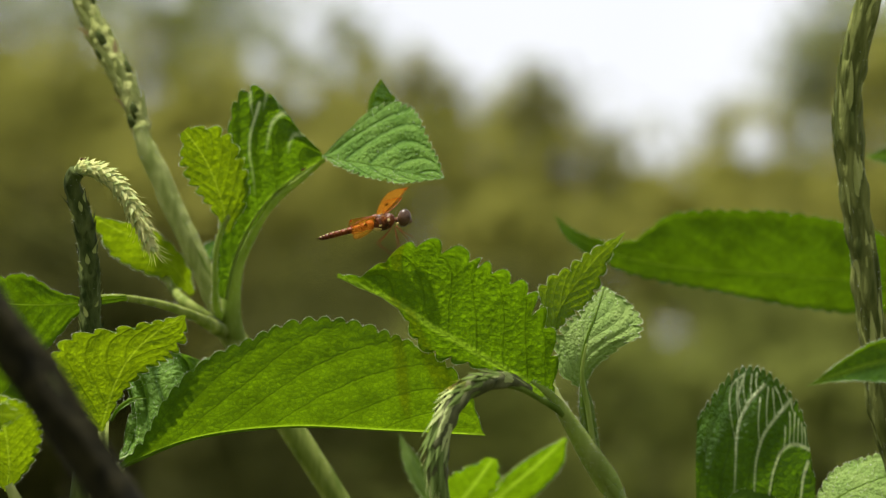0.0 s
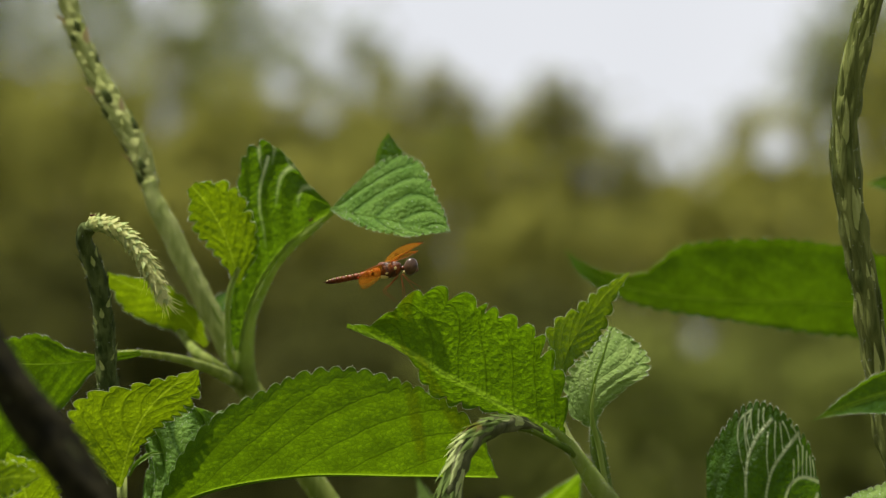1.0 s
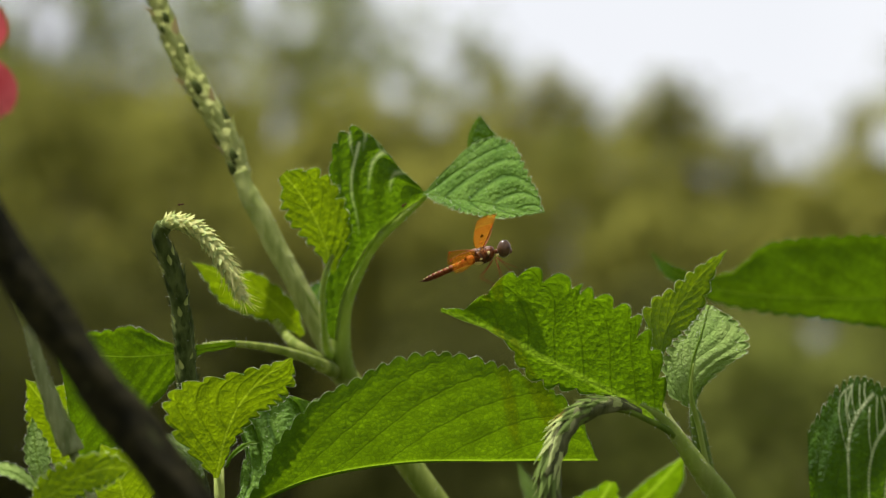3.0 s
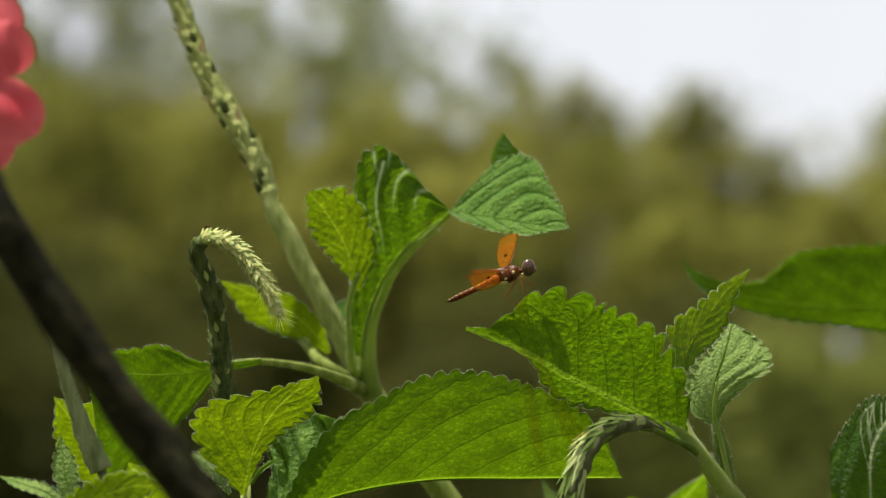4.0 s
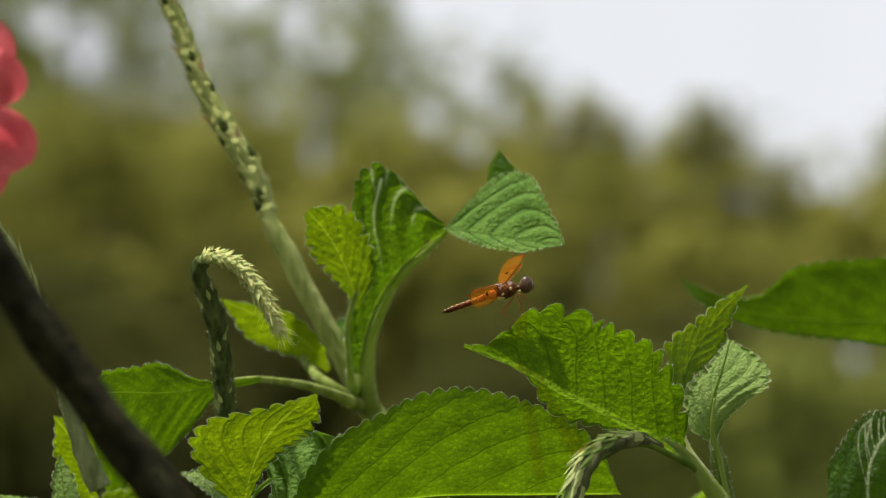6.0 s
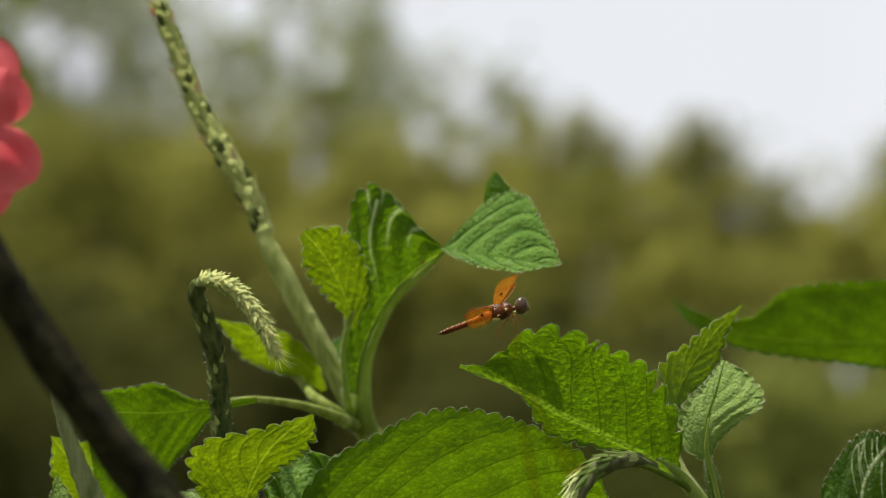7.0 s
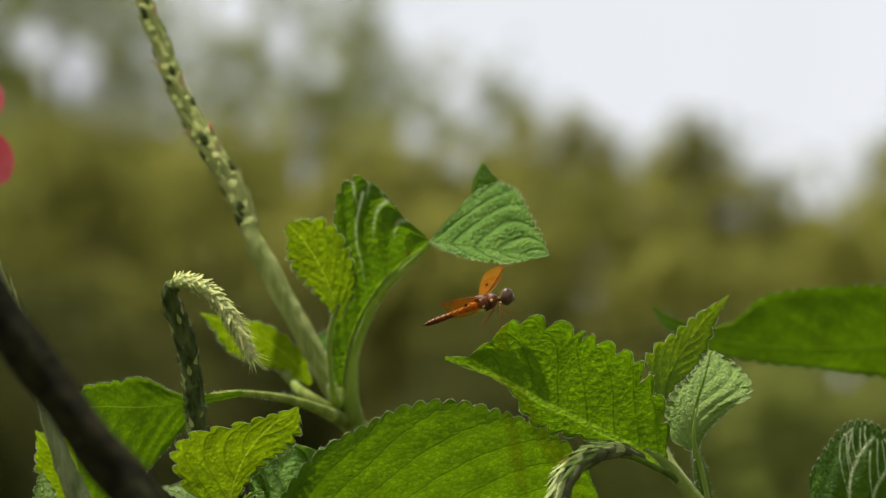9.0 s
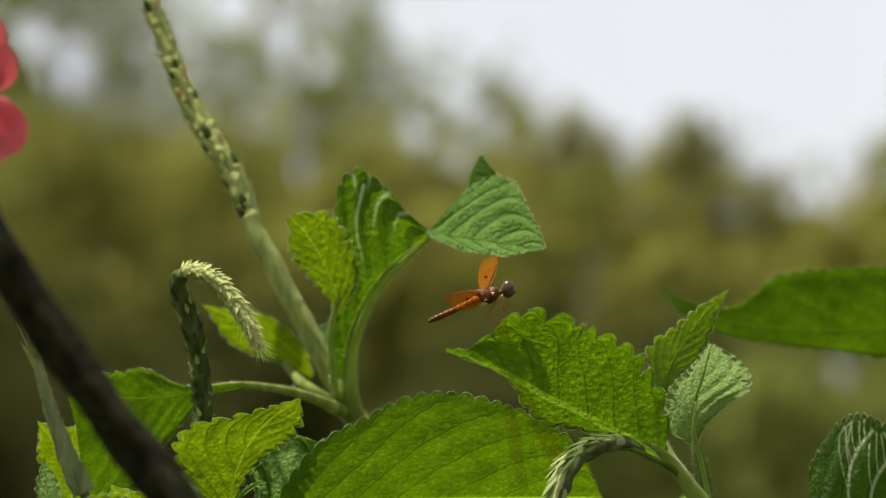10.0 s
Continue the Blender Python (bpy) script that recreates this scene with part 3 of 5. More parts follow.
# x, y, height, width, clumps
for k, (x, y, h, w, c, dark) in enumerate((
        (-3.3, 19.0, 3.3, 2.0, 90, 0), (-2.4, 19.4, 3.4, 1.8, 90, 0), (-1.5, 19.0, 3.3, 1.7, 90, 0), (-0.75, 19.5, 3.0, 1.6, 84, 0),
        (0.0, 19.2, 3.2, 1.5, 80, 0), (0.7, 19.0, 3.35, 1.4, 74, 0), (1.3, 19.3, 3.4, 1.2, 66, 0), (1.8, 19.1, 3.05, 1.0, 60, 0),
        (2.35, 19.4, 2.9, 1.0, 60, 0), (2.95, 19.2, 3.2, 1.2, 66, 0), (3.7, 19.3, 3.7, 1.5, 80, 0), (4.5, 19.3, 3.8, 1.6, 80, 0),
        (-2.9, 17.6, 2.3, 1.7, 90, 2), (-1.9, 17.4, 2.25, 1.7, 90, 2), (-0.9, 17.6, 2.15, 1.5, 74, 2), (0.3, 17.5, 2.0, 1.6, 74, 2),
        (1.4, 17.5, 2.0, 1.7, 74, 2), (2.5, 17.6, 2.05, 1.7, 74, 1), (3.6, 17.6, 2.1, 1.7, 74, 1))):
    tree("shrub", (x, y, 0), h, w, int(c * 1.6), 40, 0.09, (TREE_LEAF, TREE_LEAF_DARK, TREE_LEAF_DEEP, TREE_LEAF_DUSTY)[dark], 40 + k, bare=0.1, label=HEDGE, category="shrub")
for k, (x, h) in enumerate(((-3.4, 3.2), (-2.3, 3.2), (-1.2, 3.4), (-0.1, 3.3), (0.9, 3.3), (1.9, 2.95), (2.9, 3.0), (3.9, 3.1), (4.9, 3.3))):
    tree("shrub", (x, 21.0, 0), h, 1.9, 150, 40, 0.10, TREE_LEAF, 140 + k, bare=0.08, label=HEDGE, category="shrub")
for k, (x, y, h) in enumerate([(-3.6 + 0.95 * i, 16.3, 1.62 + 0.1 * math.sin(i * 2.3)) for i in range(4, 9)] + [(-3.4 + 0.95 * i, 18.3, 2.62 + 0.13 * math.sin(i * 1.9 + 1)) for i in range(3, 9)]):
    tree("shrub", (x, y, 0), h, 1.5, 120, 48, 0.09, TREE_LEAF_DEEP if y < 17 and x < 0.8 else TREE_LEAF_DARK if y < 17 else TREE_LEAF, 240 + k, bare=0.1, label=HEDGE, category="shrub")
rng = random.Random(11)
for k in range(11):
    x = -2.6 + 0.62 * k + rng.uniform(-0.2, 0.2)
    tree("shrub", (x, 20.2 + rng.uniform(-0.3, 0.3), 0), (3.55 - 0.11 * max(0, x + 0.4) ** 1.2) * rng.uniform(0.93, 1.04), rng.uniform(0.7, 1.1), 70, 26, 0.085, TREE_LEAF if k % 3 else TREE_LEAF_DARK, 340 + k, bare=0.15, label="slender loose-leaved shrub among the hedge", category="shrub", loose=(0.1, 0.3))
# unseen arc of trees added behind the camera; it blocks low sky light
first = tree("tree", (0, -14, 0), 3.0, 6.0, 120, 80, 0.30, TREE_LEAF_DARK, 300, bare=0.08, label="large leafy tree closing the clearing", flat=0.8)
for k, turn in enumerate((-75, -50, -25, 25, 50, 75)):
    a = radians(turn)
    copy_thing(first, pose(math.sin(a) * 14, -math.cos(a) * 14, 0, 0, 0, turn * 1.7 + 30))
for k, (x, y, h, w, c, per) in enumerate(((-4.4, 25, 6.0, 3.2, 90, 70), (-2.9, 26, 5.6, 2.8, 80, 60), (-1.5, 25.5, 5.2, 2.6, 80, 55), (-0.3, 27, 4.9, 2.2, 60, 50), (0.35, 26, 4.5, 1.3, 40, 40), (4.6, 23.5, 4.5, 1.9, 80, 60), (6.4, 27, 5.2, 2.6, 70, 60))):
    tree("tree", (x, y, 0), h, w, int(c * 1.6), int(per * 0.8), 0.11, TREE_LEAF_DARK, 80 + k, bare=0.25, label=TALL, loose=(0.08, 0.2))

# ---- the plants ----
SCALES = [bract_mesh("bract_%s" % n, 9.0, 1.15, b, m) for n, b, m in (("a", 0.0, BRACT_YOUNG), ("b", 0.05, BRACT_SHADE), ("c", -0.03, BRACT_YOUNG), ("r", 0.0, BRACT_SHADE), ("n", -0.02, BRACT_SHADE))]
HAIRY = [bract_mesh("bract_%s" % n, 4.4, 1.7, b, m) for n, b, m in (("d", 0.08, BRACT), ("e", 0.2, BRACT_YOUNG), ("f", 0.0, BRACT))]
AWNS = [bract_mesh("awn_%s" % n, 7.0, 0.22, b, BRACT) for n, b in (("a", 0.1), ("b", 0.25))]
OLD = [bract_mesh("bract_%s" % n, 8.0, 1.5, b, BRACT_GREEN) for n, b in (("g", -0.02), ("h", 0.04))]
CLOSED = [bract_mesh("bract_%s" % n, 9.0, 0.9, b, m) for n, b, m in (("o", -0.03, STEM_OLD), ("p", 0.0, STEM_OLD), ("q", -0.02, STEM_SPIKE))]
PALE_OLD = [bract_mesh("bract_%s" % n, 7.0, 1.3, b, STEM_LIGHT) for n, b in (("k", 0.02), ("l", 0.09))]
DARK_OLD = [bract_mesh("bract_%s" % n, 7.0, 1.4, b, STEM_BLACKISH) for n, b in (("i", 0.0), ("j", 0.1))] + [bract_mesh("bract_m", 5.0, 1.2, 0.18, STEM_LIGHT)]


def pit_shade_mesh():
    """The shade in a hollow left by a fallen flower, drawn as a small dark lens."""
    bm = bmesh.new()
    bmesh.ops.create_uvsphere(bm, u_segments=10, v_segments=6, radius=1, matrix=Matrix.Diagonal((0.0005, 0.0011, 0.0024, 1)))
    mesh = bpy.data.meshes.new("pit_shade")
    bm.to_mesh(mesh)
    bm.free()
    mesh.polygons.foreach_set("use_smooth", [True] * len(mesh.polygons))
    mesh.materials.append(PIT_SHADE)
    return mesh


STRAW = skin_mat("straw_scale", (0.36, 0.28, 0.12), (0.52, 0.42, 0.22), scale=400, rough=0.7, thin=0.2)
SPUR = bract_mesh("bract_spur", 4.6, 1.5, 0.3, STRAW)
PITTED = [PALE_OLD[0], pit_shade_mesh(), PALE_OLD[0], PALE_OLD[1], bpy.data.meshes["pit_shade"], PALE_OLD[1], SPUR]
FRONT = (0, -1, 0.1)


def plant_main():
    """The shoot with the tall spike, and the crown of young leaves beside it."""
    p = thing("porterweed_plant", (0.15, 0.11, 0), "tall green porterweed shoot with a long bare spike and young leaves", "plant", "porterweed shoots")
    stem(p, [(150, 110, -20), (146, 100, 500), (106, 90, 830), (11.5, 86.0, 980.0), (5.2, 86.0, 988.8), (-1.0, 86.0, 997.2), (-6.9, 86.0, 1005.4), (-13.3, 86.0, 1014.1), (-18.9, 86.0, 1021.8), (-22.9, 86.0, 1027.5)],
         [5, 4.6, 4.0, 2.9, 2.9, 2.9, 2.9, 2.9, 3.0, 3.1], steps=220, material=STEM_LOW, lumps=0.06, square=0.05, label="ribbed pale green main stem", fuzz=1200, since=0.82)
    stem(p, [(-21.5, 85.0, 1027.1), (-25.4, 85.0, 1034.9), (-30.6, 85.0, 1044.6), (-35.9, 85.0, 1054.3), (-39.6, 85.0, 1061.8), (-43.4, 85.0, 1068.6), (-45.2, 85.0, 1073.5)], [3.0, 2.7, 2.6, 2.6, 2.6, 2.5, 1.9], steps=90, sides=22, lumps=0.1, lump_run=0.16, square=0.06, fuzz=400, label="smooth pale upper stem")
    stem(p, [(-20.8, 83.0, 1028.9), (-25.8, 83.0, 1037.5), (-31.3, 83.0, 1047.5), (-36.5, 83.0, 1057.2)], [0.35, 0.5, 0.45, 0.2], name="ridge", steps=40, material=STEM_YOUNG, label="pale raised edge of the stem")
    spike(p, [(-44.6, 86.0, 1072.1), (-47.1, 87.1, 1079.3), (-50.0, 88.6, 1085.4), (-55.8, 90.9, 1094.8), (-60.8, 93.1, 1103.4), (-65.5, 95.4, 1114.3), (-70.3, 97.7, 1126.9), (-73.9, 100.0, 1136.4)],
          [2.5, 2.8, 3.0, 2.8, 2.6, 2.45, 2.25, 2.0], 70, PITTED, start=0.01, end=1.0, lean=8, size=(1.0, 0.85), steps=360, sides=30, ridges=7, ridge=0.06, lumps=0.2, lump_run=0.1, material=STEM_SPIKE, label="long bare flower spike with flattened scales", fuzz=260, sink=0.97)
    # the broad stalk that carries the cupped leaf
    stalk = stem(p, [(-15.5, 86.0, 1017.8), (-18.2, 83.0, 1024.4), (-18.4, 80.0, 1031.7), (-17.2, 77.0, 1038.7), (-14.4, 74.0, 1045.5), (-11.4, 70.0, 1051.5), (-7.6, 66.0, 1056.1), (-2.3, 63.0, 1060.7), (3.0, 60.0, 1065.3)],
         [2.0, 2.5, 2.1, 1.5, 1.25, 1.15, 1.1, 0.95, 0.6], name="branch", steps=70, fuzz=500, material=STEM_YOUNG, label="pale hairy stalk of the cupped leaf")
    stem(p, [(-21.0, 84.0, 1024.5), (-22.4, 74.0, 1027.8), (-22.9, 70.0, 1034.3), (-23.1, 66.0, 1040.7), (-22.1, 63.0, 1045.7), (-20.3, 60.0, 1049.9)], [1.0, 1.1, 0.8, 0.7, 0.7, 0.5], name="petiole", steps=30, material=STEM_YOUNG, label="pale leaf stalk", fuzz=160)
    leaf(p, [(-20.4, 64.0, 1045.8), (-22.1, 61.0, 1052.6), (-25.1, 56.0, 1059.8), (-29.0, 50.5, 1065.8), (-32.5, 46.0, 1069.4)], [0.8, 6.7, 8.5, 8.8, 7.6, 1.8], [0.6, 3.3, 5.5, 6.7, 5.8, 1.5],
         (0.3, -0.9, -0.35), fold=(6, 10), curl=(-18, -14), material=LEAF_YOUNG, teeth=9, tooth=0.2, veins=7, run=(0.34, 0.06), quilt=0.3, rib_radius=0.1, label="small bright young leaf", seed=2)
    cupped = leaf(p, [(-19.9, 76.0, 1029.4), (-18.9, 74.0, 1036.7), (-16.8, 72.0, 1043.8), (-13.5, 69.0, 1050.4), (-9.3, 66.0, 1056.1), (-3.5, 62.0, 1061.1), (3.1, 58.0, 1065.4)], [0.4, 0.6, 0.7, 0.9, 0.7, 0.4, 0.0], [2.4, 4.1, 5.4, 6.7, 7.6, 8.8, 13.9, 21.2, 26.0, 22.7, 3.0],
         (0.25, -0.93, -0.12), fold=(10, 6), curl=(10, -26), across=60, fade=0.1, material=LEAF_CUPPED, teeth=17, tooth=0.2, veins=6, rib_radius=0.5, rib_mat=STEM_YOUNG, label="cupped young leaf with pale veins", seed=3, sweep=0.09, run=(0.3, 0.1), quilt=0.75, wave=1.2,
         tracery=((0.36, [(-14.0, 66.0, 1056.1), (-14.6, 66.0, 1060.5), (-15.8, 66.0, 1065.6), (-15.8, 66.0, 1070.8), (-14.6, 66.0, 1075.9), (-14.0, 66.0, 1078.4)]),
             (0.36, [(-11.7, 66.0, 1066.4), (-11.2, 66.0, 1070.8), (-10.5, 66.0, 1073.7), (-8.7, 66.0, 1075.7), (-6.4, 66.0, 1076.5)]),
             (0.32, [(-6.1, 66.0, 1066.3), (-5.8, 66.0, 1069.0), (-4.9, 66.0, 1070.7), (-2.9, 66.0, 1071.3)]),
             (0.26, [(-15.2, 66.0, 1074.4), (-16.2, 66.0, 1078.4), (-16.4, 66.0, 1081.0)]),
             (0.24, [(-13.1, 66.0, 1076.6), (-12.5, 66.0, 1079.6), (-12.3, 66.0, 1081.6)]),
             (0.24, [(-8.4, 66.0, 1076.0), (-9.3, 66.0, 1078.7), (-9.9, 66.0, 1080.5)])))
    held_out = leaf(p, [(2.5, 56.0, 1065.9), (9.0, 51.0, 1064.6), (16.4, 46.0, 1063.2), (24.3, 42.0, 1061.6), (32.5, 38.0, 1060.2)], [0.4, 3.2, 5.4, 6.6, 6.2, 4.4, 0.0], [0.6, 15.5, 19.6, 20.8, 21.0, 19.9, 17.0, 13.2, 9.2, 5.4, 0.3],
         (-0.15, -0.85, 0.5), fold=(26, 4), curl=(-14, -14), material=LEAF_UPPER, teeth=19, tooth=0.17, veins=5, label="leaf held out sideways, its upper side showing", seed=4, sweep=0.0, wave=0.6, fuzz=220, rib_radius=0.12, rib_mat=RIB_GREEN, run=(0.2, 0.28), quilt=0.55)
    turned = leaf(p, [(13.4, 60.0, 1076.7), (14.0, 60.7, 1080.2), (15.1, 61.3, 1083.9), (16.5, 62.0, 1086.6)], [9.3, 9.8, 9.5, 8.1, 4.9, 0.6], [0.1, 0.4, 0.6, 0.4, 0.1],
         (-0.3, -0.9, 0.1), fold=(-14, 5), curl=(-20, -10), material=LEAF_PUCKERED, teeth=7, tooth=0.15, veins=5, label="tip of the leaf turned back, in shade", seed=34, steps=90, rib_radius=0.12, sweep=0.0)
    leaf(p, [(-29.1, 97.0, 1031.1), (-33.8, 91.8, 1037.3), (-41.8, 86.0, 1043.2), (-49.0, 80.0, 1045.9), (-57.2, 74.0, 1049.3)], [0.9, 3.0, 4.2, 4.5, 3.6, 1.8, 0.0], [0.9, 3.9, 6.6, 7.8, 6.9, 3.3, 0.0],
         (0.3, -0.8, -0.6), fold=(4, 4), curl=(-5, -5), wave=0.15, material=LEAF_YOUNG, teeth=9, tooth=0.1, label="leaf behind the spike", seed=5)
    leaf(p, [(-26.8, 84.0, 1037.8), (-25.8, 89.3, 1041.1), (-23.9, 94.3, 1044.0), (-22.2, 99.0, 1045.8)], [0.4, 1.8, 2.1, 1.3, 0.0], [0.4, 1.8, 2.4, 1.5, 0.0], FRONT, teeth=8, seed=6, steps=60)
    stem(p, [(-20.0, 85.0, 1021.2), (-21.9, 77.0, 1021.9), (-26.9, 67.2, 1024.0), (-31.9, 62.4, 1025.6), (-39.0, 57.0, 1026.9), (-47.3, 51.0, 1027.3), (-51.9, 45.0, 1026.6)], [1.8, 1.8, 1.4, 1.15, 0.95, 0.85, 0.7], name="petiole", steps=40, fuzz=300, material=STEM_LOW)
    stem(p, [(-21.0, 85.0, 1022.6), (-25.0, 77.0, 1024.6), (-29.6, 77.3, 1027.5), (-32.8, 84.0, 1030.4), (-36.1, 92.0, 1034.4)], [1.7, 1.7, 1.5, 1.2, 0.9], name="petiole", steps=30, fuzz=200, material=STEM_LOW)
    leaf(p, [(-44.1, 46.0, 1027.1), (-53.8, 41.2, 1025.3), (-61.9, 36.4, 1024.0), (-70.0, 31.6, 1023.4), (-77.2, 26.8, 1023.5), (-85.8, 22.0, 1022.8)], [0.7, 1.0, 1.3, 2.0, 3.6, 6.7, 7.6, 6.7, 5.9, 5.0, 1.1], [0.7, 1.0, 1.3, 4.2, 9.8, 15.7, 23.1, 28.0, 26.6, 16.8, 0.0],
         (0, -1, -0.15), fold=(6, 4), curl=(-20, -15), teeth=14, tooth=0.08, margin=0.0, material=LEAF_SOFT, wave=1.5, label="broad leaf hanging back on a long stalk", seed=7)
    return p, (stalk, cupped), (held_out, turned)


def plant_centre():
    """The shoot with the leaf on which the dragonfly sits."""
    p = thing("porterweed_plant", (0.13, 0.04, 0), "green porterweed shoot with a broad toothed leaf and a drooping spike", "plant", "porterweed shoots")
    stem(p, [(130, 40, -20), (132, 32, 500), (126, 18, 800), (118, 13, 900)] + [(81.5, 8.0, 976.2), (75.6, 5.0, 985.2), (71.3, 3.0, 991.0), (67.8, 2.0, 995.5)],
         [5, 4.6, 4.2, 3.8, 3.4, 3.1, 2.8, 1.2], steps=220, square=0.05, material=STEM_YOUNG, label="hairy ribbed green stem", fuzz=2200, since=0.8)
    stem(p, [(77.1, 8.0, 983.7), (71.8, 4.7, 990.6), (67.5, 2.0, 996.1), (63.2, 0.0, 1001.9), (59.7, -1.3, 1006.4), (56.3, -2.2, 1009.4), (53.2, -3.0, 1011.1)],
         [1.6, 2.7, 2.6, 2.2, 1.7, 1.1, 0.3], steps=90, material=STEM_YOUNG, name="petiole", label="green leaf stalk running on into the rib", fuzz=600)
    stem(p, [(57.0, 14.0, 1021.9), (57.7, 12.4, 1016.4), (59.8, 10.8, 1009.8), (64.0, 8.6, 1003.0), (68.1, 5.8, 996.8), (71.0, 3.0, 991.7)], [0.7, 0.75, 0.9, 1.1, 1.3, 1.1], name="petiole", steps=40, material=STEM, label="pale hairy leaf stalk along the stem", fuzz=400)
    leaf(p, [(58.9, 2.0, 1006.5), (50.2, 0.5, 1012.2), (43.1, -1.0, 1015.6), (36.4, -2.2, 1019.1), (29.6, -3.0, 1022.3), (22.9, -3.8, 1026.3), (16.2, -3.8, 1029.3), (10.9, -3.4, 1031.2), (6.4, -3.0, 1032.8)], [1.1, 9.9, 16.8, 21.0, 22.0, 22.0, 21.6, 20.6, 16.2, 4.6, 1.4], [0.7, 1.2, 2.1, 2.6, 4.7, 6.8, 5.6, 1.8, 0.4, 0.3, 0.0],
         (0, -0.93, -0.36), fold=(0, -6), curl=(14, -12), material=LEAF_CENTRE, teeth=14, tooth=0.42, veins=8, run=(0.2, 0.06), rib_radius=0.07, rib_mat=RIB_GREEN, label="broad toothed leaf glowing green with light", seed=8, wave=0.8, sweep=0.0, quilt=0.25)
    leaf(p, [(58.6, 12.0, 1022.1), (60.9, 16.5, 1029.4), (65.4, 21.0, 1036.8), (70.8, 24.8, 1043.9), (76.4, 27.0, 1049.2)], [0.6, 3.0, 5.9, 5.4, 2.7, 0.3], [3.3, 9.2, 6.5, 4.5, 2.1, 0.3],
         (0.3, -0.9, -0.35), fold=(8, 8), curl=(-10, -10), material=LEAF_YOUNG, teeth=9, tooth=0.2, veins=8, run=(0.3, 0.05), rib_radius=0.16, label="narrow folded leaf pointing up", seed=9)
    leaf(p, [(66.3, 6.0, 1010.1), (65.3, 3.8, 1014.8), (65.9, 4.0, 1020.8), (68.3, 6.8, 1027.7), (70.7, 12.0, 1035.0)], [0.8, 4.6, 8.4, 11.4, 10.8, 7.0, 1.1], [0.8, 5.9, 7.0, 5.4, 3.5, 1.9, 0.7],
         (0.0, -0.8, 0.6), fold=(6, 10), curl=(-30, -25), material=LEAF_PALE, teeth=14, tooth=0.14, veins=5, run=(0.45, 0.1), quilt=0.3, label="round leaf with a pale wrinkled upper side", seed=10, wave=0.8, sweep=0.3, fuzz=260, rib_radius=0.3)
    stem(p, [(70.4, 5.0, 993.2), (68.8, 4.5, 998.2), (67.7, 4.0, 1002.6), (66.8, 3.5, 1007.3), (65.8, 3.0, 1011.6)], [1.3, 1.7, 1.8, 1.6, 0.7], material=LEAF_STALK, name="petiole", steps=40, fuzz=400, label="channelled green leaf stalk")
    stem(p, [(70.1, 2.0, 993.2), (68.3, 1.5, 1000.6), (67.0, 1.0, 1006.6), (65.3, 0.0, 1013.3), (65.8, -1.0, 1020.7)], [0.6, 0.6, 0.6, 0.5, 0.2], material=STEM_YOUNG, name="ridge", steps=30)
    stem(p, [(64.0, 1.0, 1000.8), (60.8, -1.6, 1004.2), (55.6, -4.7, 1007.0), (50.4, -7.6, 1009.3), (44.5, -12.6, 1010.4)], [1.0, 0.8, 0.7, 0.75, 0.9], name="peduncle", steps=30, material=LEAF_STALK, fuzz=80)
    # alternate dark scales and a dark axis paint the shade between the scales
    spike(p, [(52.9, -4.0, 1009.2), (47.3, -10.2, 1010.9), (41.5, -15.5, 1010.2), (36.2, -19.2, 1007.0), (32.7, -22.0, 1001.6), (31.2, -24.0, 994.8), (31.4, -24.0, 988.4), (33.0, -23.2, 982.1), (34.9, -22.0, 977.7)],
          [0.8, 1.5, 2.1, 2.5, 2.6, 2.5, 2.4, 1.9, 0.8], 150, SCALES, start=0.0, end=0.95, lean=4, size=(0.8, 1.05), awns=(AWNS, 4), material=BRACT_GREEN, steps=80, sides=24, lumps=0.3, label="drooping young spike of narrow pale scales", sink=0.85)
    return p


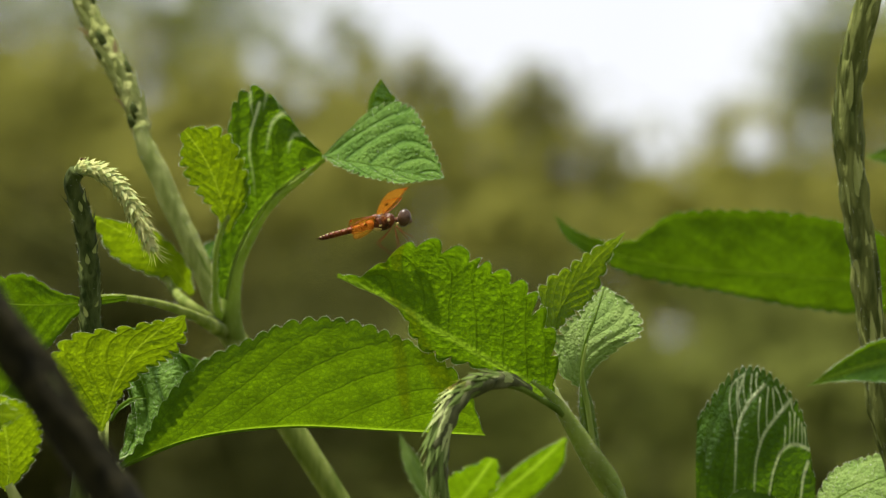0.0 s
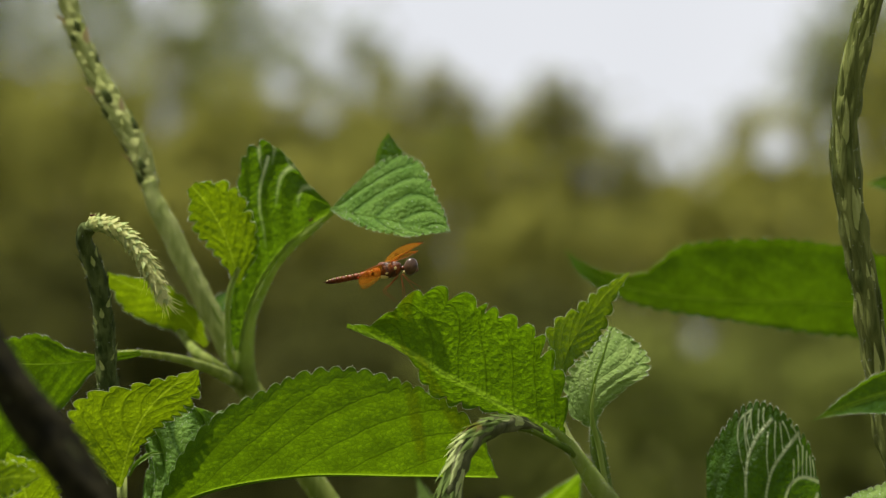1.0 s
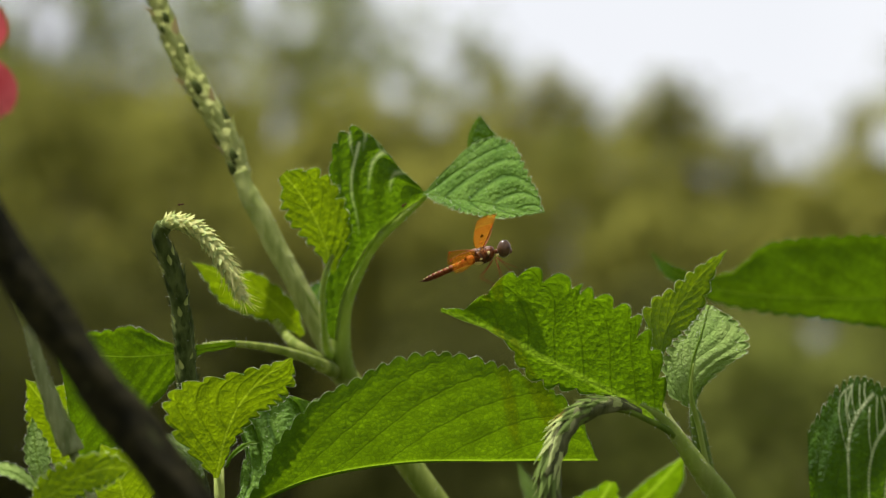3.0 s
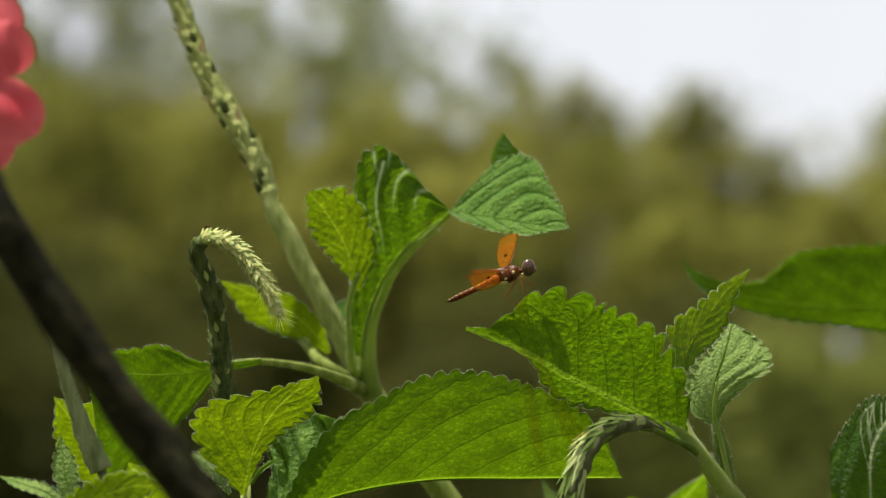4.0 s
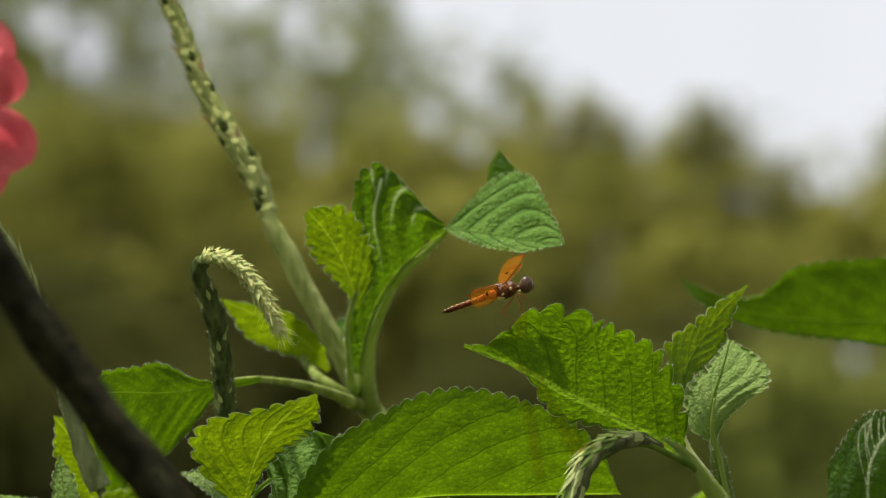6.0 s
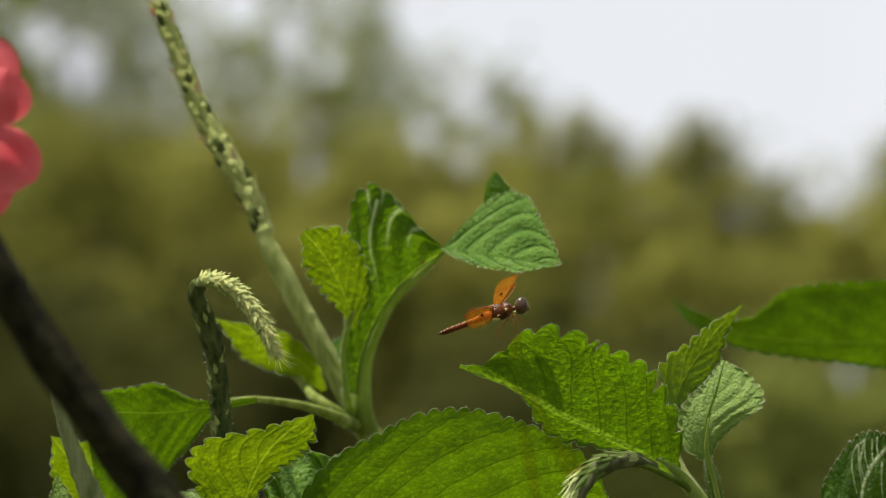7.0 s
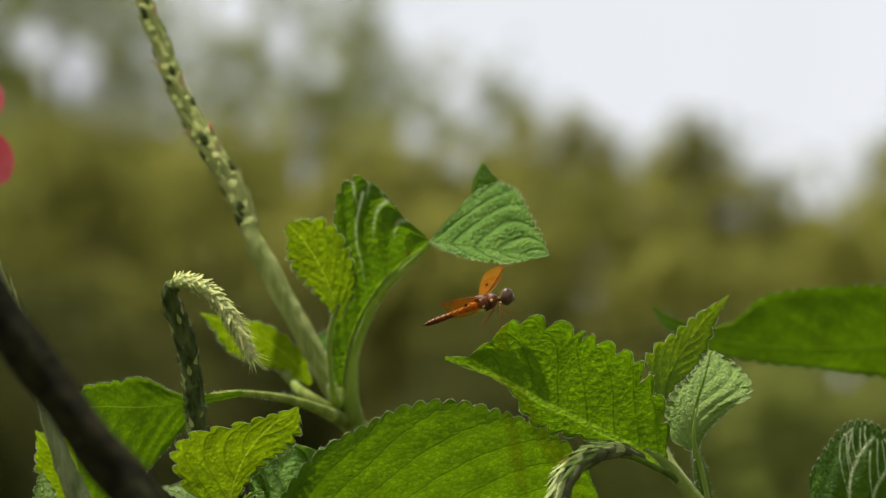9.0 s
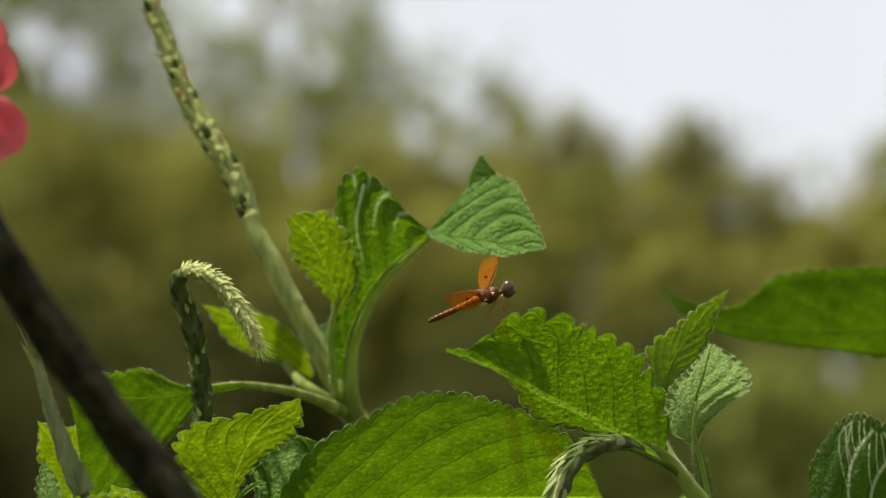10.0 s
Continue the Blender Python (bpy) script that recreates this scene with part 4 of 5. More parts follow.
def plant_left():
    """The shoot with the large leaf, the small fan-shaped leaf and the crook-shaped spike."""
    p = thing("porterweed_plant", (-0.09, 0.03, 0), "green porterweed shoot with a large V-folded leaf and a hooked spike", "plant", "porterweed shoots")
    stem(p, [(-90, 30, -20), (-88, 25, 500), (-86, 12, 800), (-49.6, 24.2, 967.2), (-48.0, 21.5, 976.8), (-46.5, 19.9, 986.3), (-46.7, 20.3, 996.4)], [5, 4.5, 4, 3, 2.6, 2.2, 1.2], steps=120, square=0.05)
    stem(p, [(-47.4, 20.4, 978.2), (-44.9, 18.0, 983.0), (-41.7, 16.7, 985.9)], [2.0, 1.7, 1.3], name="petiole", steps=20)
    leaf(p, [(-43.0, 16.8, 984.9), (-26.6, 12.4, 992.7), (-4.1, 10.0, 997.2), (21.4, 10.6, 997.8), (44.5, 14.4, 998.0)], [0.9, 2.8, 6.1, 12.0, 17.1, 20.6, 22.9, 25.8, 27.8, 28.0, 27.2, 25.6, 23.4, 20.6, 16.6, 10.4, 0.0], [0.5, 0.6, 0.6, 0.5, 0.4, 0.3, 0],
         (0.05, 0, 1), fold=(60, 55), curl=(13, 20), teeth=30, tooth=0.16, veins=7, run=(0.4, 0.05), rib_radius=0.4, label="large leaf folded along its rib, lit through", seed=11, wave=0.9, sweep=0.08, steps=210)
    leaf(p, [(-42.3, 19.0, 987.2), (-36.2, 17.8, 990.3), (-30.8, 16.8, 995.0), (-25.8, 16.2, 1000.9), (-21.4, 15.6, 1005.8), (-18.4, 15.0, 1012.1)], [0.4, 0.8, 1.2, 1.4, 1.4, 1.1, 0.3], [2.7, 13.2, 19.2, 20.6, 19.2, 15.9, 11.5, 2.2],
         (0.0, -0.7, 0.7), fold=(30, 4), curl=(40, 10), material=LEAF_UPPER, teeth=9, tooth=0.3, veins=5, quilt=0.9, rib_radius=0.35, rib_mat=MARGIN, label="upper side of the folded leaf's far half", fuzz=900, seed=31, wave=2.6, sweep=0.1, steps=160)
    leaf(p, [(-47.2, 19.0, 993.8), (-46.3, 16.5, 997.8), (-44.7, 14.0, 1003.9), (-41.7, 10.0, 1010.5), (-37.4, 6.0, 1015.7), (-32.0, 4.0, 1019.8), (-28.5, 2.0, 1022.1)], [0.6, 1.3, 2.2, 3.2, 4.4, 5.9, 7.3, 7.9, 7.3, 5.3, 0.6], [0.7, 5.6, 11.7, 15.8, 17.6, 15.8, 11.1, 6.4, 3.5, 1.8, 0.3],
         (0.25, -0.9, -0.4), fold=(4, 4), curl=(-10, -12), material=LEAF_YOUNG, quilt=0.28, teeth=13, tooth=0.27, veins=6, run=(0.42, 0.08), rib_radius=0.06, label="small fan-shaped leaf, bright with light", seed=12)
    leaf(p, [(-45.2, 24.2, 996.5), (-43.1, 21.9, 999.7), (-40.2, 21.6, 1001.8), (-36.6, 23.4, 1002.3)], [0.4, 0.8, 1.1, 0.7, 0.0], [0.4, 1.1, 1.2, 0.8, 0.0], (0, -0.6, 0.8), material=LEAF_PALE, teeth=8, seed=13, steps=60, rib_radius=0.5)
    leaf(p, [(-50.6, 24.0, 993.9), (-53.6, 22.7, 998.6), (-57.6, 21.3, 1001.6), (-62.4, 20.0, 1003.4)], [0.6, 2.5, 3.6, 3.0, 0.6], [0.6, 1.9, 2.5, 1.9, 0.4], (0.1, -0.7, 0.7), fold=(4, 10), curl=(-20, -30), material=LEAF_PALE, teeth=8, tooth=0.2, veins=5, quilt=0.5, seed=41, steps=90, fuzz=300, label="small pale leaf with a crinkled edge")
    return p


def hooked_spike():
    p = thing("porterweed_spike", (-0.1, 0.05, 0), "hooked porterweed spike, dark below with a pale drooping tip", "plant", "porterweed shoots")
    stem(p, [(-100, 50, -20), (-99, 48, 500), (-96, 42, 800)] + [(-51.2, 35.0, 1000.1), (-51.8, 35.0, 1012.7), (-52.1, 35.0, 1019.8)], [4, 3.8, 3.6, 3.1, 2.8, 2.7], steps=60, material=STEM_BLACKISH)
    spike(p, [(-49.5, 36.0, 990.0), (-50.6, 35.4, 1003.0), (-51.9, 34.0, 1016.9), (-52.9, 33.0, 1028.1), (-53.8, 32.0, 1037.2), (-55.5, 31.0, 1044.9), (-57.5, 30.0, 1050.4), (-58.5, 28.5, 1054.0), (-57.3, 27.0, 1056.3)],
          [2.8, 2.7, 2.7, 2.6, 2.5, 2.4, 2.4, 2.3, 1.9], 64, DARK_OLD, start=0.3, end=0.88, lean=10, size=(0.7, 0.6), steps=200, sides=28, ridges=5, ridge=0.05, lumps=0.18, lump_run=0.12, material=STEM_BLACKISH, label="dark hooked spike", fuzz=260, name="old_spike", sink=0.9)
    spike(p, [(-57.7, 28.0, 1055.7), (-55.7, 27.1, 1056.9), (-52.5, 26.3, 1056.5), (-48.6, 25.4, 1054.4), (-44.9, 24.6, 1050.5), (-41.8, 23.9, 1045.6), (-39.2, 23.4, 1040.6), (-37.5, 23.0, 1037.2)],
          [1.5, 1.8, 1.8, 1.8, 1.9, 1.6, 1.0, 0.5], 230, HAIRY, start=0.0, end=0.92, lean=20, size=(0.62, 0.68), steps=50, awns=(AWNS, 80), material=BRACT_YOUNG, label="pale drooping spike tip with fine scales")
    return p


def plant_right():
    """The leaf with raised whitish veins and the leaves beside it."""
    p = thing("porterweed_plant", (0.12, -0.05, 0), "green porterweed shoot with white-veined cupped leaf", "plant", "porterweed shoots")
    stem(p, [(120, -50, -20), (118, -50, 500), (112, -55, 850), (115.7, -8.4, 970.6), (113.8, -8.8, 979.8), (112.9, -9.2, 984.2)], [5, 4.4, 3.6, 2.8, 2.2, 1.4], steps=80)
    leaf(p, [(91.1, -22.2, 983.0), (99.3, -24.7, 983.2), (108.5, -25.1, 983.4), (117.5, -23.4, 983.6)], [2.7, 5.5, 6.9, 6.9, 5.5, 2.7, 0.0], [22.6, 27.7, 33.0, 34.4, 32.8, 29.0, 22.9, 8.8],
         (0, -1, -0.25), fold=(10, 10), curl=(10, -36), material=LEAF_VEINED, teeth=19, tooth=0.22, veins=5, label="cupped leaf with raised whitish veins", seed=14, across=90, steps=240, sweep=0.0, run=(0.0, 0.3),
         tracery=((0.38, [(98.9, -24.9, 987.1), (98.5, -25.4, 995.6), (98.4, -25.7, 1000.1), (99.0, -26.0, 1004.7), (101.1, -26.4, 1009.3), (104.0, -26.7, 1012.8)]),
             (0.38, [(103.3, -25.1, 987.2), (103.3, -25.7, 996.9), (104.5, -26.1, 1001.6), (107.0, -26.4, 1005.5), (109.8, -26.7, 1009.1), (110.3, -26.8, 1009.8)]),
             (0.38, [(106.7, -25.3, 987.2), (107.5, -25.8, 994.4), (109.0, -26.0, 998.2), (111.1, -26.2, 999.7), (113.3, -26.3, 999.6), (115.5, -26.4, 998.8)]),
             (0.38, [(114.2, -25.6, 987.4), (114.6, -26.0, 993.3), (115.4, -26.2, 995.9)]),
             (0.22, [(98.1, -25.7, 1000.4), (97.0, -25.9, 1004.6), (96.4, -26.2, 1009.2), (97.0, -26.4, 1012.7), (99.5, -26.7, 1015.1)]),
             (0.2, [(98.7, -26.0, 1004.0), (98.0, -26.2, 1009.2), (98.0, -26.5, 1013.4)]),
             (0.2, [(99.2, -26.1, 1005.4), (98.3, -26.3, 1009.9), (99.0, -26.6, 1013.5)]),
             (0.2, [(100.2, -26.2, 1007.5), (99.3, -26.5, 1011.8), (99.3, -26.7, 1014.8)]),
             (0.2, [(101.2, -26.4, 1009.4), (101.0, -26.6, 1012.5), (101.1, -26.7, 1014.9)]),
             (0.2, [(102.5, -26.6, 1010.9), (102.1, -26.7, 1013.5), (102.3, -26.8, 1015.4)]),
             (0.2, [(103.7, -25.9, 998.9), (103.0, -26.2, 1004.7), (103.2, -26.5, 1009.7)]),
             (0.2, [(105.1, -26.2, 1002.7), (104.8, -26.5, 1008.0), (105.0, -26.7, 1012.2)]),
             (0.2, [(106.8, -26.4, 1005.3), (106.3, -26.7, 1010.0), (106.0, -26.8, 1012.0)]),
             (0.2, [(108.6, -26.6, 1007.5), (107.6, -26.8, 1010.7), (106.6, -26.8, 1012.4)]),
             (0.2, [(110.0, -26.8, 1009.6), (109.1, -26.8, 1011.2), (108.7, -26.9, 1011.7)]),
             (0.2, [(109.3, -26.1, 998.7), (109.4, -26.3, 1001.7), (109.3, -26.4, 1003.6)]),
             (0.2, [(110.5, -26.2, 999.4), (110.5, -26.4, 1003.6), (110.2, -26.6, 1006.9)]),
             (0.2, [(111.5, -26.2, 999.7), (111.5, -26.5, 1004.3), (111.5, -26.7, 1006.9)]),
             (0.2, [(112.5, -26.3, 999.7), (112.5, -26.5, 1003.7), (112.5, -26.7, 1005.6)]),
             (0.2, [(113.6, -26.3, 999.5), (113.5, -26.5, 1002.4), (113.3, -26.6, 1004.6)]),
             (0.2, [(114.5, -26.3, 999.3), (114.4, -26.5, 1001.8), (114.0, -26.6, 1003.7)]),
             (0.2, [(111.4, -26.7, 1006.5), (110.8, -26.7, 1007.8), (110.5, -26.8, 1009.1)])))
    leaf(p, [(118.2, -13.4, 982.0), (126.4, -17.5, 989.7), (136.5, -18.2, 994.2), (150.9, -11.9, 996.3)], [1.4, 6.6, 9.2, 7.8, 0.0], [1.4, 8.1, 7.8, 7.2, 0.0], (0, -0.7, 0.7), fold=(4, 4), curl=(-25, -25), material=LEAF_PALE, teeth=20, label="pale leaf seen from above", seed=15, fuzz=600)
    leaf(p, [(112.1, -26.6, 981.4), (105.2, -28.6, 986.2), (100.0, -28.4, 986.9), (95.3, -25.9, 984.3)], [0.5, 2.8, 3.3, 2.1, 0.0], [0.5, 2.6, 3.2, 2.0, 0.0], (0, -0.7, 0.6), material=LEAF_YOUNG, seed=16, teeth=12, steps=80)
    leaf(p, [(138.0, -43.9, 1019.8), (130.0, -45.6, 1019.5), (119.8, -46.9, 1016.4), (111.0, -46.2, 1012.6)], [2.5, 5.0, 2.8, 0.0], [2.5, 5.3, 2.3, 0.0], (0, -1, 0.2), fold=(10, 10), seed=17, teeth=10, tooth=0.04, label="leaf tip reaching in front of the spike")
    stem(p, [(125, -55, 850), (149.3, -34.1, 987.5), (146.6, -41.6, 1010.1), (138.0, -43.9, 1019.8)], [2.6, 2.2, 1.8, 1.0], name="branch", steps=50)
    return p


def plant_spike_right():
    p = thing("porterweed_spike", (0.16, -0.02, 0), "old green porterweed spike with flattened scales, standing upright", "plant", "porterweed shoots")
    stem(p, [(160, -20, -20), (158, -20, 500), (152, -22, 800), (145.2, -17.8, 979.1), (137.6, -18.5, 997.5)], [4.6, 4.2, 3.8, 3.5, 3.2], steps=60, material=STEM_OLD)
    spike(p, [(142.2, -18.1, 986.7), (137.6, -18.5, 997.5), (133.2, -19.0, 1010.3), (130.1, -19.8, 1025.1), (127.5, -20.6, 1040.6), (124.1, -21.3, 1056.6), (121.7, -22.0, 1070.2), (121.3, -22.7, 1081.8), (123.0, -23.6, 1095.0), (125.3, -24.4, 1106.1), (128.5, -25.2, 1117.4)],
          [3.3, 3.2, 3.1, 3.1, 3.1, 3.1, 3.2, 3.1, 3.0, 2.8, 2.4], 150, CLOSED, lean=3, size=(1.4, 1.4), steps=300, sides=44, ridges=9, ridge=0.07, lumps=0.32, lump_run=0.075, material=STEM_OLD, label="ridged spike with closed scales", fuzz=700, sink=0.86)
    return p


def plant_behind():
    """The out-of-focus long leaf."""
    p = thing("porterweed_plant", (0.24, 0.14, 0), "green porterweed shoot with a long soft leaf, behind the others", "plant", "porterweed shoots")
    stem(p, [(240, 140, -20), (236, 136, 500), (225, 130, 850), (184.3, 138.4, 1017.3), (180.8, 134.2, 1038.9), (181.5, 135.7, 1064.2), (179.5, 139.4, 1088.1)], [5, 4.5, 4, 3.4, 3, 2.6, 2], steps=90)
    swaying = leaf(p, [(174.8, 132.0, 1044.9), (157.5, 132.0, 1045.4), (138.4, 131.2, 1045.9), (119.9, 131.0, 1046.0), (104.4, 131.5, 1046.4), (92.0, 132.8, 1047.6), (81.3, 135.0, 1050.4), (72.2, 138.4, 1055.1), (68.0, 141.0, 1060.0)], [6.6, 10.5, 13.8, 15.8, 16.8, 17.8, 17.8, 17.3, 16.5, 13.8, 5.6, 2.6, 1.6, 0.0], [5.6, 7.6, 8.9, 9.5, 9.4, 8.6, 7.4, 6.3, 5.4, 4.8, 4.3, 3.3, 2.0, 0.0],
         (0, -1, -0.25), fold=(4, 4), curl=(-12, -12), teeth=26, tooth=0.11, wave=1.2, veins=10, label="long bright green leaf", seed=18, rib_radius=0.1, margin=0.0, sweep=0, material=LEAF_SOFT, quilt=0.05)
    leaf(p, [(179.6, 139.5, 1086.5), (169.1, 142.1, 1084.8), (161.6, 144.6, 1083.3), (155.4, 149.0, 1083.0)], [1.3, 3.2, 2.8, 0.0], [1.3, 3.5, 2.8, 0.0], FRONT, seed=19, teeth=8, steps=60)
    return p, swaying


def plant_dark():
    """The dark stem close to the lens, bearing a red flower."""
    p = thing("porterweed_spike", (0.06, -0.15, 0), "dark old porterweed spike leaning across, with a red flower", "plant", "porterweed shoots")
    spike(p, [(60, -150, -20), (55, -152, 400), (36, -154, 760), (10.4, -153.0, 919.8), (-2.5, -154.1, 935.8), (-17.6, -155.4, 955.1), (-30.5, -156.6, 972.3), (-40.1, -157.5, 985.2), (-48.7, -158.3, 996.7), (-57.3, -159.1, 1008.2), (-68.1, -160.1, 1022.7), (-77.8, -161.1, 1036.4), (-84.2, -161.9, 1048.4), (-89.7, -157.8, 1061.8), (-93.9, -148.6, 1073.7), (-96.4, -139.6, 1088.2)],
          [5.6, 5.4, 5.3, 5.2, 5.1, 5.1, 5.1, 5.1, 5.0, 5.0, 4.9, 4.8, 4.7, 4.4, 4.0, 3.4], 60, OLD, start=0.7, end=1.0, lean=4, size=(0.8, 0.8), steps=260, sides=20, lumps=0.35, lump_run=0.3, material=STEM_DARK, label="dark stem")
    return p


def red_flower(plant):
    ob = None
    fm = bmesh.new()
    tube(fm, [(-99.5, -113.9, 1078.8), (-95.1, -115.9, 1079.1), (-91.4, -117.9, 1079.5)], [0.8, 1.0, 1.4], sides=8, steps=12)
    ob = part("flower", fm, PETAL, plant, "red five-lobed flower")
    hub = Vector((-91.2, -117.9, 1079.5))
    for tip, w in (((-85.6, -120.6, 1089.3), 6.2), ((-83.6, -120.2, 1066.0), 6.6), ((-95.0, -112.8, 1060.0), 7.4), ((-101.8, -110.3, 1085.1), 6), ((-90.8, -115.1, 1097.3), 6)):
        pm = bmesh.new()
        line = curve([hub, hub.lerp(Vector(tip), 0.5) + Vector((0, -1.2, 0)), Vector(tip)], 16)
        rows = []
        for i, q in enumerate(line):
            u = i / 16
            t = (line[min(i + 1, 16)] - line[max(0, i - 1)]).normalized()
            s = t.cross(Vector((0, -1, 0.15))).normalized()
            ww = w * math.sin(math.pi * (0.08 + 0.88 * u) ** 1.4) ** 0.55
            rows.append([pm.verts.new((q + s * (j / 4 * ww) + Vector((0, 0.25 * ww * (j / 4) ** 2 + 0.5 * math.sin(u * 7 + j), 0))) * MM) for j in range(-4, 5)])
        for a, b in zip(rows, rows[1:]):
            for j in range(8):
                pm.faces.new((a[j], a[j + 1], b[j + 1], b[j]))
        part("petal", pm, PETAL, ob)
    return ob


def plant_far_left():
    """The pale stem and the leaves low beside the dark stem."""
    p = thing("porterweed_plant", (-0.11, -0.03, 0), "green porterweed shoot with pale square stem and toothed leaves", "plant", "porterweed shoots")
    stem(p, [(-110, -30, -20), (-106, -30, 500), (-90, -30, 820)] + [(-70.2, -24.0, 982.5), (-73.9, -24.0, 992.3), (-76.6, -24.0, 998.1), (-78.7, -24.0, 1003.1)], [4.5, 4, 3.4, 2.6, 2.5, 2.3, 1.0], steps=120, square=0.1, material=STEM_DUSTY, fuzz=500, since=0.8)
    spike(p, [(-77.4, -24.0, 999.7), (-80.5, -24.5, 1007.2), (-83.4, -25.0, 1014.8), (-86.1, -25.5, 1023.5), (-88.1, -26.0, 1030.7), (-90.5, -26.0, 1039.2), (-94.7, -26.0, 1049.2), (-101.1, -26.0, 1059.2), (-107.2, -26.0, 1068.0)],
         [2.5, 2.1, 1.6, 1.2, 1.1, 1.3, 1.4, 1.4, 1.4], 44, PALE_OLD, start=0.38, end=1.0, lean=9, size=(1.0, 1.0), steps=140, square=0.1, lumps=0.2, material=STEM_DUSTY, label="greyish square stem turning into a scaly spike", fuzz=700, sink=0.85)
    leaf(p, [(-71.6, 66.5, 993.0), (-80.9, 56.9, 1000.2), (-88.5, 46.3, 1008.7), (-95.0, 34.7, 1018.1)], [2.9, 13.6, 14.3, 9.4, 0.0], [2.9, 7.1, 8.6, 6.4, 0.0], (0.3, -0.85, -0.55), fold=(4, 4), curl=(-6, -6), wave=0.15, material=LEAF_YOUNG, seed=20, teeth=14, label="green leaf behind the pale stem")
    leaf(p, [(-83.6, -11.5, 989.7), (-86.3, -11.9, 996.3), (-87.6, -10.4, 1002.9), (-88.3, -8.8, 1008.2)], [0.7, 2.9, 2.9, 0.0], [0.7, 2.6, 2.6, 0.0], (0, -0.8, 0.5), material=LEAF_PALE, seed=21, teeth=8, steps=60)
    leaf(p, [(-85.1, -45.3, 986.4), (-77.5, -45.7, 992.0), (-69.9, -46.0, 995.8), (-61.4, -42.0, 996.4)], [1.0, 3.8, 4.4, 3.8, 0.0], [1.0, 5.1, 4.5, 3.5, 0.0], (0, -1, -0.2), material=LEAF_YOUNG, seed=22, teeth=12, tooth=0.2, label="toothed bright leaf low on the stem")
    leaf(p, [(-81.7, -41.6, 990.1), (-88.1, -41.9, 995.1), (-93.4, -40.0, 996.7), (-99.6, -36.2, 998.7)], [0.8, 2.0, 1.8, 0.0], [0.8, 2.0, 1.8, 0.0], (0, -0.7, 0.7), material=LEAF_PALE, seed=23, teeth=10, steps=70)
    leaf(p, [(-66.7, -1.7, 978.8), (-66.7, -9.2, 988.0), (-68.2, -17.7, 995.6), (-70.8, -25.9, 1001.8)], [1.0, 6.2, 8.5, 6.2, 0.0], [1.0, 7.8, 9.1, 6.5, 0.0], (0.3, -0.85, -0.5), fold=(4, 4), curl=(-6, -6), wave=0.15, material=LEAF_YOUNG, seed=24, teeth=14, tooth=0.13, label="toothed bright leaf")
    stem(p, [(-56.0, -11.0, 957.5), (-61.1, -11.5, 970.2), (-64.1, -11.7, 977.1), (-66.0, -11.8, 980.5)], [2.4, 2.2, 1.9, 1.0], name="petiole", steps=30)
    leaf(p, [(-65.3, 47.2, 999.0), (-72.5, 49.4, 1001.4), (-80.0, 51.5, 1006.6), (-87.5, 55.8, 1009.1)], [1.4, 7.0, 7.0, 0.0], [1.4, 5.6, 5.6, 0.0], (0, -1, -0.2), seed=25, teeth=10, steps=80)
    return p


def plant_low():
    """The soft leaves low behind the drooping spike."""
    p = thing("porterweed_plant", (0.05, 0.11, 0), "low green porterweed shoot behind the drooping spike", "plant", "porterweed shoots")
    stem(p, [(50, 110, -20), (50, 108, 500), (48, 105, 800), (53.6, 118.4, 962.4), (51.3, 117.8, 974.4)], [4.5, 4, 3.4, 2.8, 1.6], steps=60)
    leaf(p, [(42.8, 126.0, 973.0), (45.9, 120.7, 980.1), (49.7, 114.0, 986.5), (52.9, 106.0, 992.5)], [1.5, 5.5, 6.5, 5.2, 1.8], [1.5, 6.5, 8.6, 7.1, 2.2], (0.2, -0.85, -0.5), fold=(3, 3), curl=(-5, -5), wave=0.4, material=LEAF, seed=26, teeth=7, tooth=0.2, steps=80, margin=0.0)
    leaf(p, [(49.1, 130.0, 974.8), (56.6, 123.3, 982.5), (64.0, 114.7, 990.0), (71.7, 104.0, 999.0)], [1.2, 5.2, 7.1, 6.8, 5.2, 0.9], [1.2, 2.8, 4.3, 4.6, 3.4, 0.6], (0.25, -0.85, -0.45), fold=(3, 3), curl=(-5, -5), wave=0.2, material=LEAF, seed=27, teeth=12, tooth=0.05, margin=0.12)
    leaf(p, [(42.3, 118.3, 973.9), (36.5, 118.2, 981.2), (31.4, 117.9, 990.0), (27.9, 118.6, 998.6)], [0.8, 3.0, 3.0, 0.0], [0.8, 1.8, 2.1, 0.0], (0, -0.8, 0.6), material=LEAF_PALE, seed=28, teeth=9, steps=80)
    return p


MAIN, CUPPED, HELD_OUT = plant_main()
plant_centre()
plant_left()
HOOK = hooked_spike()
plant_right()
plant_spike_right()
BEHIND, LONG_LEAF = plant_behind()
DARK = plant_dark()
FLOWER = red_flower(DARK)
plant_far_left()
plant_low()


